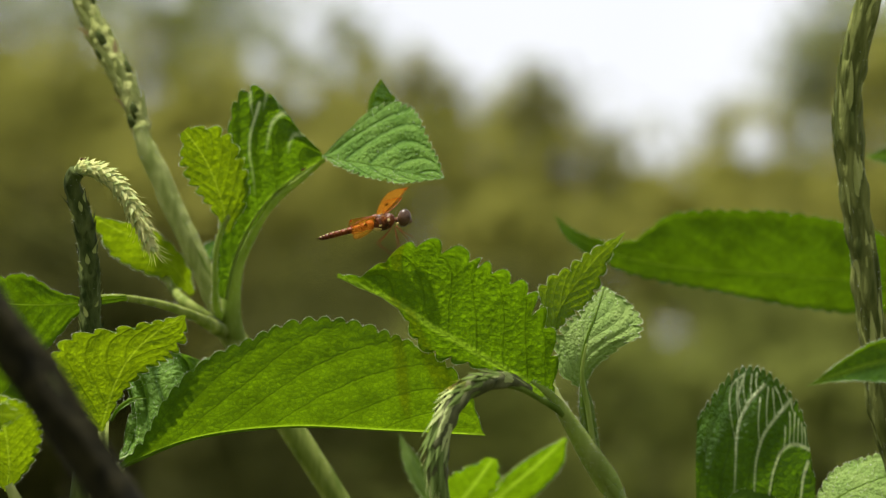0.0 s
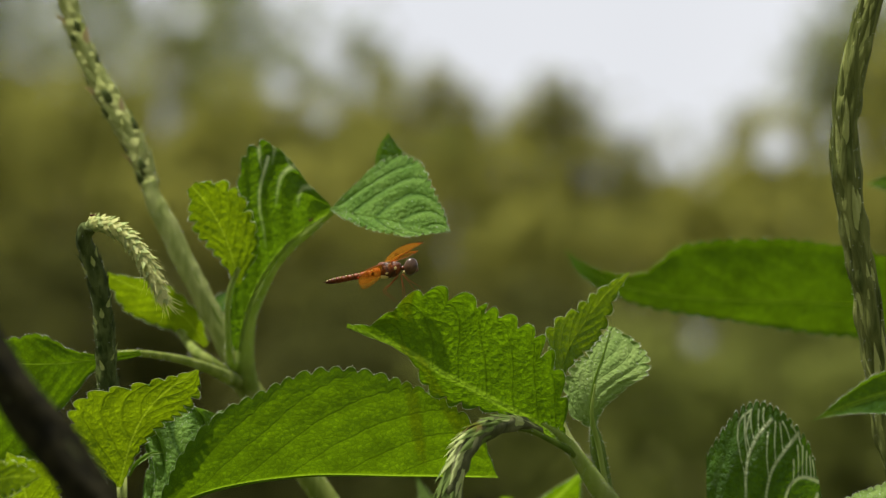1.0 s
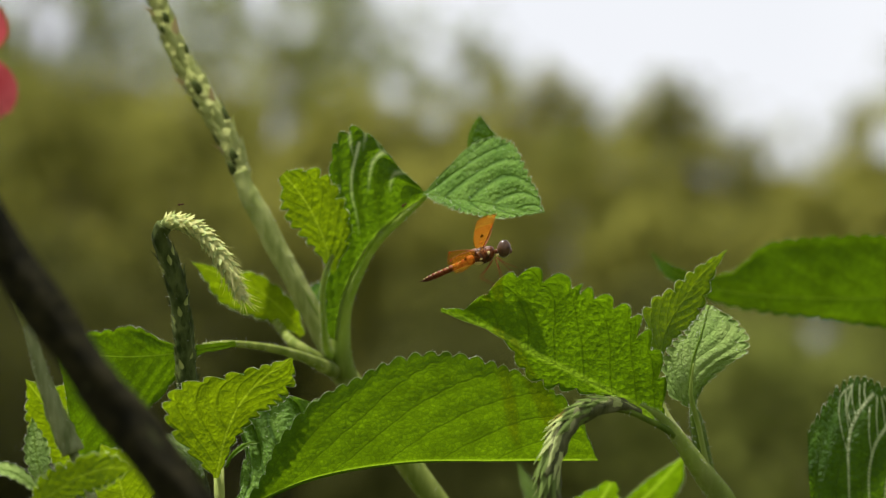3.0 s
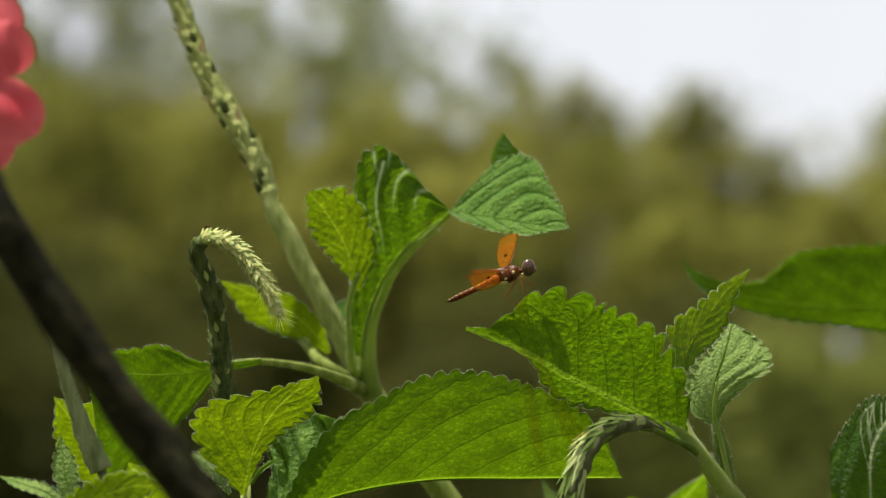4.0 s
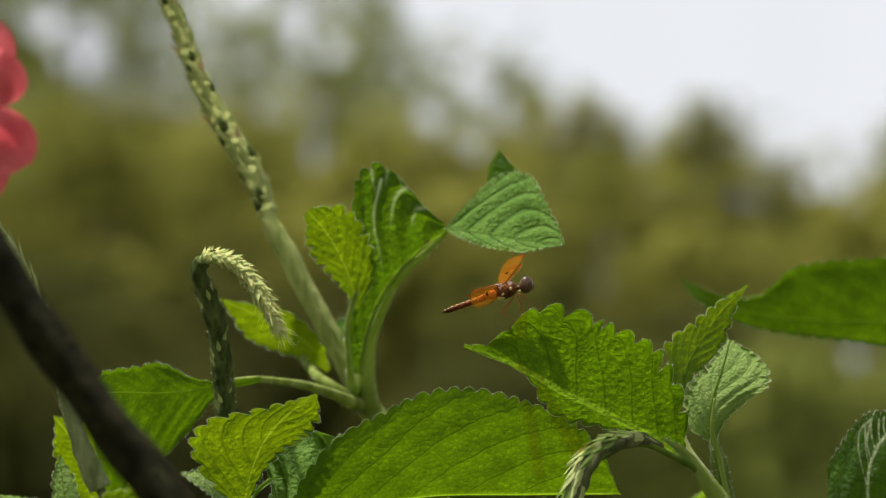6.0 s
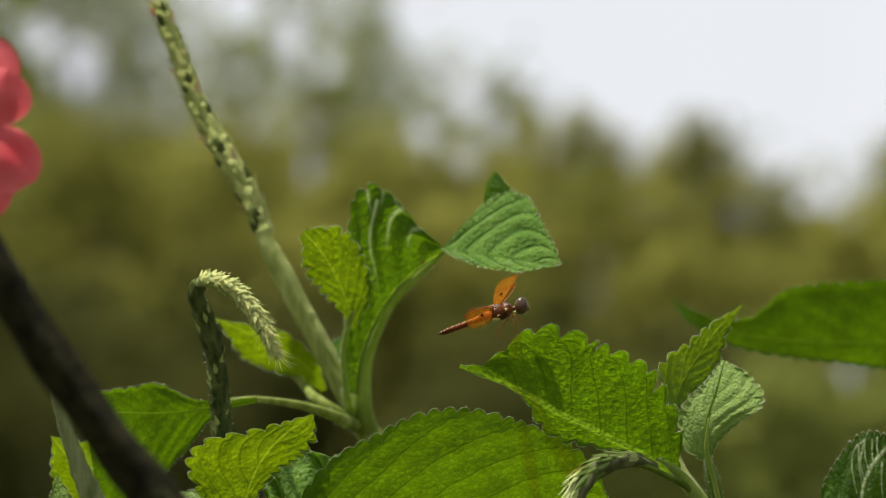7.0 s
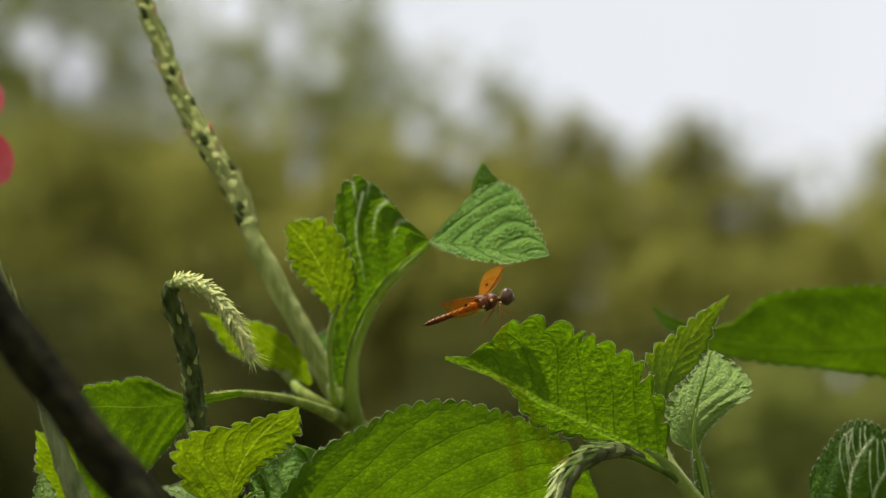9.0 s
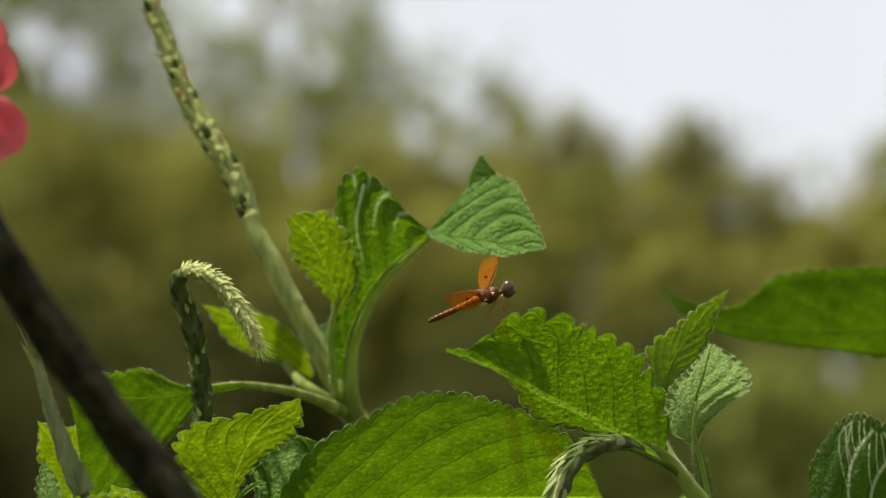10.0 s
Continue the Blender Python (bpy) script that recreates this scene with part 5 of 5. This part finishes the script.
# ---- the dragonfly ----
CHITIN = skin_mat("chitin_red_brown", (0.026, 0.008, 0.002), (0.21, 0.055, 0.008), scale=620, fine=2500, rough=0.35, relief=0.8, depth=0.0003, shine=0.3)
AMBER = skin_mat("abdomen_amber", (0.20, 0.04, 0.005), (0.40, 0.10, 0.010), scale=500, fine=2500, rough=0.4, relief=0.3, depth=0.0001, thin=0.15, shine=0.14)
TAIL = skin_mat("abdomen_brown", (0.065, 0.016, 0.004), (0.20, 0.05, 0.009), scale=500, fine=2500, rough=0.4, relief=0.3, depth=0.0001, shine=0.14)
CREAM = skin_mat("cream_mark", (0.55, 0.46, 0.18), (0.68, 0.58, 0.26), scale=500, rough=0.5, relief=0.1)
EYE = skin_mat("eye_dark", (0.010, 0.006, 0.004), (0.13, 0.07, 0.034), scale=480, fine=4000, shine=0.3, rough=0.3, relief=0.1, depth=0.00005)
LEGS = skin_mat("leg_brown", (0.16, 0.055, 0.014), (0.30, 0.12, 0.03), scale=500, rough=0.45, relief=0.1)
STIGMA = skin_mat("wing_stigma_red", (0.45, 0.04, 0.012), (0.58, 0.07, 0.02), scale=500, rough=0.5, relief=0.1, thin=0.4)
SPOT = skin_mat("wing_spot", (0.05, 0.015, 0.008), (0.09, 0.025, 0.01), scale=500, rough=0.5, relief=0.1)


def wing_mat():
    m, N, L, bsdf, out = node_mat("wing_amber")
    tc = N.new("ShaderNodeTexCoord")
    cells = N.new("ShaderNodeTexVoronoi")
    cells.feature = "DISTANCE_TO_EDGE"
    cells.inputs["Scale"].default_value = 1100
    L.new(tc.outputs["Object"], cells.inputs["Vector"])
    net = ranged(N, L, cells.outputs["Distance"], 0.02, 0.10, 1, 0)
    cloudy = noise_at(N, L, tc.outputs["Object"], 260, 2)
    col = blend(N, L, ranged(N, L, cloudy, 0.35, 0.65, 0, 1), (0.40, 0.13, 0.010), (0.50, 0.22, 0.02))
    col = blend(N, L, maths(N, L, "MULTIPLY", net, 0.6), col, (0.30, 0.06, 0.01))
    L.new(col, bsdf.inputs["Base Color"])
    bsdf.inputs["Roughness"].default_value = 0.45
    bsdf.inputs["Specular IOR Level"].default_value = 0.2
    tr, clear = N.new("ShaderNodeBsdfTranslucent"), N.new("ShaderNodeBsdfTransparent")
    L.new(col, tr.inputs["Color"])
    clear.inputs["Color"].default_value = (0.97, 0.66, 0.24, 1)
    a, b = N.new("ShaderNodeMixShader"), N.new("ShaderNodeMixShader")
    a.inputs[0].default_value, b.inputs[0].default_value = 0.75, 0.76
    L.new(bsdf.outputs[0], a.inputs[1])
    L.new(tr.outputs[0], a.inputs[2])
    L.new(a.outputs[0], b.inputs[1])
    L.new(clear.outputs[0], b.inputs[2])
    L.new(b.outputs[0], out.inputs[0])
    return m


WING = wing_mat()


def local_part(name, bm, material, parent, label="", at=None):
    """A part whose mesh is in its own space, in millimetres."""
    bmesh.ops.scale(bm, verts=bm.verts, vec=(MM, MM, MM))
    mesh = bpy.data.meshes.new(name)
    bm.to_mesh(mesh)
    bm.free()
    mesh.polygons.foreach_set("use_smooth", [True] * len(mesh.polygons))
    mesh.materials.append(material)
    ob = new(name, mesh)
    ob.parent = parent
    if at is not None:
        ob.matrix_basis = at
    return tagged(ob, label)


def blob(bm, centre, size, turn=0.0, rings=14, sides=20):
    """A rounded body about centre, turned about the side axis."""
    m = Matrix.Translation(centre) @ Matrix.Rotation(radians(turn), 4, "Y") @ Matrix.Diagonal((*size, 1))
    bmesh.ops.create_uvsphere(bm, u_segments=sides, v_segments=rings, radius=1, matrix=m)


def lathe(bm, profile, sides=16, flat=1.0):
    """A body about the x axis from (x, radius, z) rows."""
    rings = []
    for x, r, z in profile:
        rings.append([bm.verts.new((x, math.cos(2 * math.pi * k / sides) * r, z + math.sin(2 * math.pi * k / sides) * r * flat)) for k in range(sides)])
    for a, b in zip(rings, rings[1:]):
        for k in range(sides):
            bm.faces.new((a[k], b[k], b[(k + 1) % sides], a[(k + 1) % sides]))
    bm.faces.new(rings[0])
    bm.faces.new(rings[-1][::-1])


def thin_leg(bm, points, radii, sides=7, steps=18):
    line = curve(points, steps)
    rings = []
    for i, p in enumerate(line):
        t = (line[min(i + 1, steps)] - line[max(i - 1, 0)]).normalized()
        a = t.cross(Vector((0.3, 0.9, 0.2))).normalized()
        b = t.cross(a)
        r = spread(radii, i / steps)
        rings.append([bm.verts.new(p + (a * math.cos(2 * math.pi * k / sides) + b * math.sin(2 * math.pi * k / sides)) * r) for k in range(sides)])
    for a, b in zip(rings, rings[1:]):
        for k in range(sides):
            bm.faces.new((a[k], a[(k + 1) % sides], b[(k + 1) % sides], b[k]))
    bm.faces.new(rings[0][::-1])
    bm.faces.new(rings[-1])


def wing_mesh(long, wide, hind):
    """A wing along x, its leading edge to +y, with a front vein and a corrugated membrane."""
    bm = bmesh.new()
    rows, n = [], 36
    for i in range(n + 1):
        u = i / n
        if hind:
            w = wide * (0.35 + 0.65 * math.sin(math.pi * min(1, 0.12 + u * 0.75)) ** 0.8) * max(0, 1 - max(0, (u - 0.78) / 0.22) ** 2.4) ** 0.5
        else:
            w = wide * (0.22 + 0.78 * math.sin(math.pi * (0.06 + u * 0.62)) ** 0.8) * max(0, 1 - max(0, (u - 0.82) / 0.18) ** 2.4) ** 0.5
        lead = 0.35 * math.sin(math.pi * u)
        rows.append([bm.verts.new((u * long, lead - w * j / 10, 0.10 * math.sin(j * 2.4) + 0.25 * math.sin(math.pi * u))) for j in range(11)])
    for a, b in zip(rows, rows[1:]):
        for j in range(10):
            bm.faces.new((a[j], a[j + 1], b[j + 1], b[j]))
    return bm


def dragonfly():
    d = thing("dragonfly", (0, 0, 0), "small red-brown dragonfly with amber wings perched on a leaf", "dragonfly")
    bm = bmesh.new()
    blob(bm, (0.2, 0, 0.1), (2.9, 1.55, 2.0), -12)
    blob(bm, (1.6, 0, 0.9), (1.4, 1.2, 1.2), 0)
    for side in (1, -1):
        blob(bm, (0.9, side * 0.8, 0.3), (0.75, 0.85, 1.5), -24)
        blob(bm, (-0.7, side * 0.8, -0.1), (0.75, 0.8, 1.4), -24)
        blob(bm, (0.4, side * 0.55, 1.75), (0.8, 0.4, 0.4), 8)
    blob(bm, (-1.2, 0, 1.0), (1.5, 1.2, 1.0), 10)
    for v in bm.verts:
        v.co += v.co.normalized() * 0.10 * noise.noise(v.co * 1.3)
    local_part("thorax", bm, CHITIN, d, "red-brown thorax")
    for x, z, a, b, t in ((1.4, 0.35, 0.55, 0.36, -30), (-0.5, -0.75, 0.42, 0.24, -30), (3.55, -0.45, 0.3, 0.22, 0)):
        for side in (1, -1):
            bm = bmesh.new()
            blob(bm, (x, side * 1.45, z), (a, 0.16, b), t, 8, 10)
            local_part("thorax_mark", bm, CREAM, d, "cream side mark")
    bm = bmesh.new()
    blob(bm, (-0.2, 0, -1.15), (2.2, 1.1, 0.75), -8)
    local_part("belly", bm, CREAM, d, "pale belly")
    # head
    bm = bmesh.new()
    blob(bm, (5.4, 0, 0.55), (1.25, 1.15, 1.35))
    blob(bm, (6.4, 0, 0.1), (0.7, 0.75, 0.75))
    blob(bm, (3.7, 0, 0.4), (0.9, 0.6, 0.6))
    head = local_part("head", bm, CHITIN, d, "brown face and neck")
    for side in (1, -1):
        bm = bmesh.new()
        blob(bm, (5.25, side * 0.95, 0.75), (1.6, 1.3, 2.05), 14, 20, 28)
        local_part("eye", bm, EYE, head, "large dark glossy compound eye")
        bm = bmesh.new()
        thin_leg(bm, [(6.6, side * 0.3, 1.4), (7.2, side * 0.5, 1.9), (7.6, side * 0.6, 2.1)], [0.06, 0.05, 0.03], 5, 6)
        local_part("antenna", bm, LEGS, head)
    # abdomen: ten rings, its own joint behind the thorax
    ab = bmesh.new()
    lathe(ab, [(0.6, 0.9, 0), (0, 1.1, 0), (-0.8, 1.15, 0.02), (-1.6, 1.0, 0.03)])
    abdomen = local_part("abdomen", ab, AMBER, d, "ringed tapering abdomen", pose(-0.0022, 0, -0.0003))
    x = -1.4
    for k, (long, r) in enumerate(((1.5, 1.0), (1.6, 0.88), (1.6, 0.82), (1.5, 0.80), (1.5, 0.82), (1.3, 0.82), (1.1, 0.76), (0.8, 0.62), (0.55, 0.42))):
        bm = bmesh.new()
        lathe(bm, [(x, r * 0.86, 0), (x - 0.12, r, 0), (x - long * 0.5, r * 0.96, 0), (x - long * 0.92, r * 0.98, 0), (x - long, r * 0.84, 0)], flat=0.92)
        local_part("segment", bm, AMBER if k < 2 else TAIL if k < 7 else SPOT, abdomen)
        for side in (1, -1):
            bm = bmesh.new()
            blob(bm, (x - long * 0.2, side * r * 0.74, r * 0.62), (0.3, 0.12, 0.15), 25, 6, 8)
            local_part("ring_mark", bm, CREAM, abdomen)
        x -= long
    for side in (1, -1):
        bm = bmesh.new()
        thin_leg(bm, [(x + 0.1, side * 0.2, 0.05), (x - 0.7, side * 0.22, 0.12)], [0.14, 0.06], 6, 4)
        local_part("tail_clasper", bm, SPOT, abdomen)
    # legs, from the breast to the leaf's edge
    for hip, knee, foot in (((2.9, -0.6, -1.2), (3.1, -1.6, -4.0), (3.2, -0.9, -7.2)), ((3.2, -0.6, -1.0), (4.6, -1.6, -2.9), (6.2, -1.0, -5.2)),
                            ((2.2, -0.7, -1.3), (-1.5, -1.8, -5.0), (1.3, -1.2, -7.6)), ((3.3, 0.6, -0.9), (5.2, 1.6, -2.6), (7.6, 1.0, -4.2)),
                            ((2.9, 0.6, -1.2), (3.6, 1.8, -4.2), (3.9, 1.2, -6.9)), ((2.2, 0.7, -1.3), (-0.8, 1.9, -4.8), (1.9, 1.3, -7.3))):
        bm = bmesh.new()
        h, k, f = Vector(hip), Vector(knee), Vector(foot)
        thin_leg(bm, [h, h.lerp(k, 0.5), k, k.lerp(f, 0.5), f], [0.16, 0.13, 0.11, 0.08, 0.05])
        local_part("leg", bm, LEGS, d, "thin brown jointed leg")
    # wings
    out = {}
    for name, hind, at in (("fore_wing", 0, (0.5, 0.8, 1.9)), ("hind_wing", 1, (-1.3, 0.8, 1.6))):
        for side in (1, -1):
            w = local_part(name, wing_mesh(16.5 if not hind else 15.0, 4.2 if not hind else 4.4, hind), WING, d, "amber translucent wing")
            for sx, sy, sl in ((5.5, -1.6, 0.8), (15.0, -0.5, 0.5)):
                bm = bmesh.new()
                blob(bm, (sx, sy + 0.3, 0.15 + 0.25 * math.sin(math.pi * sx / 16.5)), (sl, 0.5 * sl, 0.10), 0, 6, 10)
                local_part("wing_spot", bm, SPOT if sx < 10 else STIGMA, w, "dark brown spot" if sx < 10 else "red spot by the wing tip")
            bm = bmesh.new()
            thin_leg(bm, [(0, 0, 0), (5, 0.3, 0.2), (10, 0.33, 0.25), (15.2, 0.1, 0.1)], [0.12, 0.09, 0.06, 0.03], 6, 16)
            local_part("front_vein", bm, AMBER, w)
            out[(hind, side)] = (w, Vector((at[0], side * at[1], at[2])) * MM)
    return d, abdomen, out


DRAGONFLY, ABDOMEN, WINGS = dragonfly()
HEAD_AT, HEAD_OFF = Vector((21.3, -5.4, 1047.3)) * MM, Vector((0.0053, 0, 0.0006))


def tiny_insect(name, label, long, material):
    """A very small insect of three bodies and six legs, its middle at the origin."""
    ob = thing(name, (0, 0, 0), label, "insect")
    bm = bmesh.new()
    blob(bm, (0.34 * long, 0, 0.16 * long), (0.14 * long, 0.13 * long, 0.12 * long), 0, 8, 10)
    blob(bm, (0.08 * long, 0, 0.17 * long), (0.17 * long, 0.13 * long, 0.13 * long), 0, 8, 10)
    blob(bm, (-0.28 * long, 0, 0.19 * long), (0.26 * long, 0.19 * long, 0.17 * long), 0, 8, 10)
    local_part("body", bm, material, ob)
    for side in (1, -1):
        for x in (0.2, 0.05, -0.1):
            bm = bmesh.new()
            thin_leg(bm, [(x * long, side * 0.1 * long, 0.14 * long), (x * 1.5 * long, side * 0.26 * long, 0.2 * long), (x * 2.2 * long, side * 0.36 * long, -0.02 * long)], [0.035 * long, 0.03 * long, 0.02 * long], 5, 8)
            local_part("leg", bm, SPOT, ob)
    return ob


BUG_RED = skin_mat("bug_red", (0.55, 0.10, 0.05), (0.70, 0.20, 0.10), scale=900, rough=0.4)
BUG = tiny_insect("beetle", "tiny reddish bug crawling on the long spike", 2.6, BUG_RED)
FLY = tiny_insect("gnat", "tiny dark gnat on the hooked pale spike", 1.5, SPOT)
ANT = tiny_insect("ant", "tiny dark ant on the leaf stalk", 1.5, SPOT)
ANT.matrix_basis = Matrix.Translation(Vector((-2.1, 47.7, 1061.6)) * MM) @ pose(0, 0, 0, 0, -38, 0)


def wing_pose(at, way, chord):
    x = Vector(way).normalized()
    y = (Vector(chord) - x * x.dot(Vector(chord))).normalized()
    z = x.cross(y)
    m = Matrix((x, y, z)).transposed().to_4x4()
    m.translation = at
    return m


# seconds, how far the wings are raised (0 level, 1 upright), how far they are swung forward and down
BEATS = [(0, .5, 0), (.4, .45, 0), (.7, .3, 0), (1.0, .1, 0), (1.25, 0, 0), (1.4, .95, 0), (1.6, 1, 0), (1.8, .85, 0), (2.0, .45, 0), (2.2, .2, 0), (2.4, 0, 0),
         (2.5, .9, 0), (2.6, 1.1, 0), (2.8, 1.1, 0), (3.0, .85, 0), (3.2, .8, 0), (3.8, .9, 0), (4.3, .95, 0), (4.5, .85, 0), (4.9, .65, 0), (5.3, .6, 0), (5.5, .45, 0),
         (5.7, .5, 0), (6.3, .6, 0), (6.8, .7, 0), (7.2, .5, 0), (7.4, .25, 0), (7.5, .2, 1), (7.6, .2, 1.1), (7.8, .4, 0), (8.0, .3, 0), (8.2, .2, 0), (8.4, .55, 0), (8.6, 1, 0),
         (8.8, .85, 0), (9.0, .6, 0), (9.2, .3, 0), (9.6, .4, 0), (9.8, .8, 0), (10.0, .85, 0)]


# seconds, how far the near hind wing lies back along the body (0: held out sideways)
HIND = [(0, 0), (.4, .15), (1.2, 0), (1.3, .5), (1.4, 1), (1.6, .8), (1.8, .3), (2.2, .1), (2.4, .6), (2.5, 1), (2.7, .5), (3.0, 0), (3.2, .1), (4.3, .4), (4.6, .3), (5.0, 0), (5.4, .3), (5.7, .2),
        (7.0, .2), (7.4, 0), (8.2, 0), (8.4, .8), (8.6, 1), (8.8, .7), (9.0, .5), (9.4, .2), (9.8, .4), (10.0, .5)]


def laid_back(t):
    return float(np.interp(t, [a for a, b in HIND], [b for a, b in HIND]))


def mixed(a, b, w):
    return Vector(a).lerp(Vector(b), w)


def motions():
    body, tail, wings = [], [], {k: [] for k in WINGS}
    for t, s, flat in BEATS:
        pitch = (2 + 10 * s) * (1 - flat) - 1 * flat
        turn = pose(0, 0, 0, 0, -pitch, 0)
        at = HEAD_AT - turn.to_3x3() @ HEAD_OFF
        body.append((t, Matrix.Translation(at) @ turn))
        down = (11 + 15 * s) * (1 - min(1, flat)) + (5 if flat == 1 else -3) * min(1, flat)
        tail.append((t, pose(-0.0022, 0, -0.0003, 0, -(down - pitch), 0)))
        for (hind, side), (w, base) in WINGS.items():
            if not hind:
                way, chord = mixed((7.7, side * 14.7, 3.5), (1.8, side * 15, 7.2), s), mixed((0.35, -side * 0.9, -0.12), (1, 0, 0.1), max(0, min(1, s)) ** 1.5 * 0.8)
                if flat:
                    way, chord = ((8.8, 12.9, 6.7), (0.2, -1, 0.2)) if side > 0 else ((-0.7, -15, -7.4), (1, 0, 0))
            elif side < 0:
                h = laid_back(t)
                way, chord = mixed((-6.0, -14.0, -3.0 - 1.5 * (1 - s)), (-11.8, -11.5, -1.0), h), mixed((0.2, 0.1, 1), (0.1, 0.8, 0.6), h)
                if flat:
                    way, chord = (-6.7, -13, -8.8), (0.6, 0.5, 0.5)
            else:
                way, chord = mixed((-5, 15, -1.5), (-7, 15, 1.0), s), (0.4, 0, 1)
            wings[(hind, side)].append((t, wing_pose(base, turn.to_3x3().inverted() @ Vector(way), turn.to_3x3().inverted() @ Vector(chord))))
    # the dark spike leans in the wind about its foot, and the long leaf nods
    walk(DARK, [(t, pose(0.06, -0.15, 0, 0, math.degrees(x * 0.001), 0)) for t, x in (
        (0, 1.6), (0.5, 1.8), (1, 2.4), (1.5, -3.8), (2, -2.7), (2.5, 0.6), (3, 1.1), (4.5, 0), (5, -4.5), (5.5, -2.5), (7, 0), (7.5, 2.3), (8, 0.3), (8.5, 0.5), (9, -1.1), (9.5, 0), (10, 3.1))])
    walk(FLOWER, [(t, pose(x * 0.001, 0, (z - 0.5) * 0.001)) for t, x, z in (
        (0, 0, 0), (4.3, -0.5, 0.5), (4.5, 0, 0), (5, 1.1, -1.8), (5.5, 1.2, -1.4), (7, 0.8, -0.4), (7.5, -1.2, 1.3), (8, -0.3, -0.4), (8.5, 0.4, 0), (9, 0.5, -2.0), (9.5, 0.8, -1.3), (10, -2.2, 1.8))])
    walk(HOOK, [(t, pose(-0.1 + x * 0.000137, 0.05, -y * 0.000137)) for t, x, y in (
        (0, 2, 0), (0.5, 4, -1), (1, 4, -7), (1.5, 9, -13), (2, 0, -10), (2.5, 18, -27), (3, -23, 7), (4.5, 0, 0), (5, -7, 6), (5.5, -1, 3), (7, 0, 7), (7.5, -6, 9), (8, 5, 2), (8.5, -13, 15), (9, -19, 22), (9.5, -14, 20), (10, -9, 18))])
    # the leaf held out sideways dips once in the wind, and the cupped leaf gives a little
    for obs, foot, share in ((HELD_OUT, (3, 58, 1065), 1.0), (CUPPED, (-17, 80, 1030), 0.4)):
        c = Vector(foot) * MM - ORIGIN[MAIN]
        for ob in obs:
            walk(ob, [(t, Matrix.Translation(c + Vector((x, 0, z)) * share * MM) @ pose(0, 0, 0, 0, a * share, 0) @ Matrix.Translation(-c)) for t, x, z, a in (
                (0, -0.2, 0.1, -0.7), (0.5, 0.1, -0.2, -0.3), (1, 0.1, -0.7, 1.2), (1.5, 1.2, -0.2, -0.2), (2, -0.2, 0.1, 0.3), (2.5, 0.9, -3.2, 2.4), (3, 0.1, -0.5, 1.0), (4.5, 0.1, -0.2, 0), (5, 0, 0, 0),
                (5.5, -0.6, -0.2, 0.2), (7, -0.1, -0.1, -0.3), (7.5, -0.2, -0.3, 0), (8, -0.3, -0.1, 0.5), (8.5, -0.4, 0, 0), (9, 0.4, -0.2, -0.2), (9.5, -0.2, 0.3, -0.1), (10, -0.6, 0.1, 0.1))])
    walk(LONG_LEAF, [(t, pose(x * 0.001, 0, z * 0.001)) for t, x, z in (
        (0, 0.3, 1.4), (1, 1.3, 2.2), (1.5, 1.2, 0.8), (2, 1.2, 2.3), (2.5, 3.4, 2.9), (3, -2.5, -3.3), (4.5, 0, 0), (5, -0.9, -0.9), (5.5, -0.5, -0.2), (7, -1.4, -0.9), (7.5, -1.2, -0.6), (8, 0.2, -0.3), (8.5, -3.0, -5.5), (9, -4.0, -5.1), (9.5, -2.6, -2.8), (10, -1.4, -1.5))])
    walk(BUG, [(t, Matrix.Translation(Vector(p) * MM) @ pose(0, 0, 0, 0, turn, 0)) for t, p, turn in (
        (0, (-75.9, 97.9, 1133.2), 62), (6.9, (-75.9, 97.9, 1133.2), 62), (7.5, (-64.3, 70.4, 1115.9), 62), (8.0, (-54.1, 76.0, 1097.5), 62), (9.0, (-54.1, 74.7, 1097.0), 62), (10.0, (-62.0, 68.8, 1103.9), -118))])
    walk(FLY, [(t, Matrix.Translation(Vector(p) * MM) @ pose(0, 0, 0, 0, -10, 0)) for t, p in ((0, (-54.8, 6.9, 1057.4)), (1, (-54.6, 6.9, 1058.4)), (2, (-55.1, 6.9, 1058.8)), (4.5, (-55.1, 6.9, 1057.4)), (5.5, (-54.9, 10.6, 1056.8)), (7.5, (-47.9, 5.9, 1054.6)), (8.0, (-49.8, 10.2, 1052.1)), (9.0, (-49.2, 9.0, 1052.6)), (10.0, (-48.2, 5.5, 1053.0)))])
    walk(DRAGONFLY, body)
    walk(ABDOMEN, tail)
    for k, (w, base) in WINGS.items():
        walk(w, wings[k])


motions()
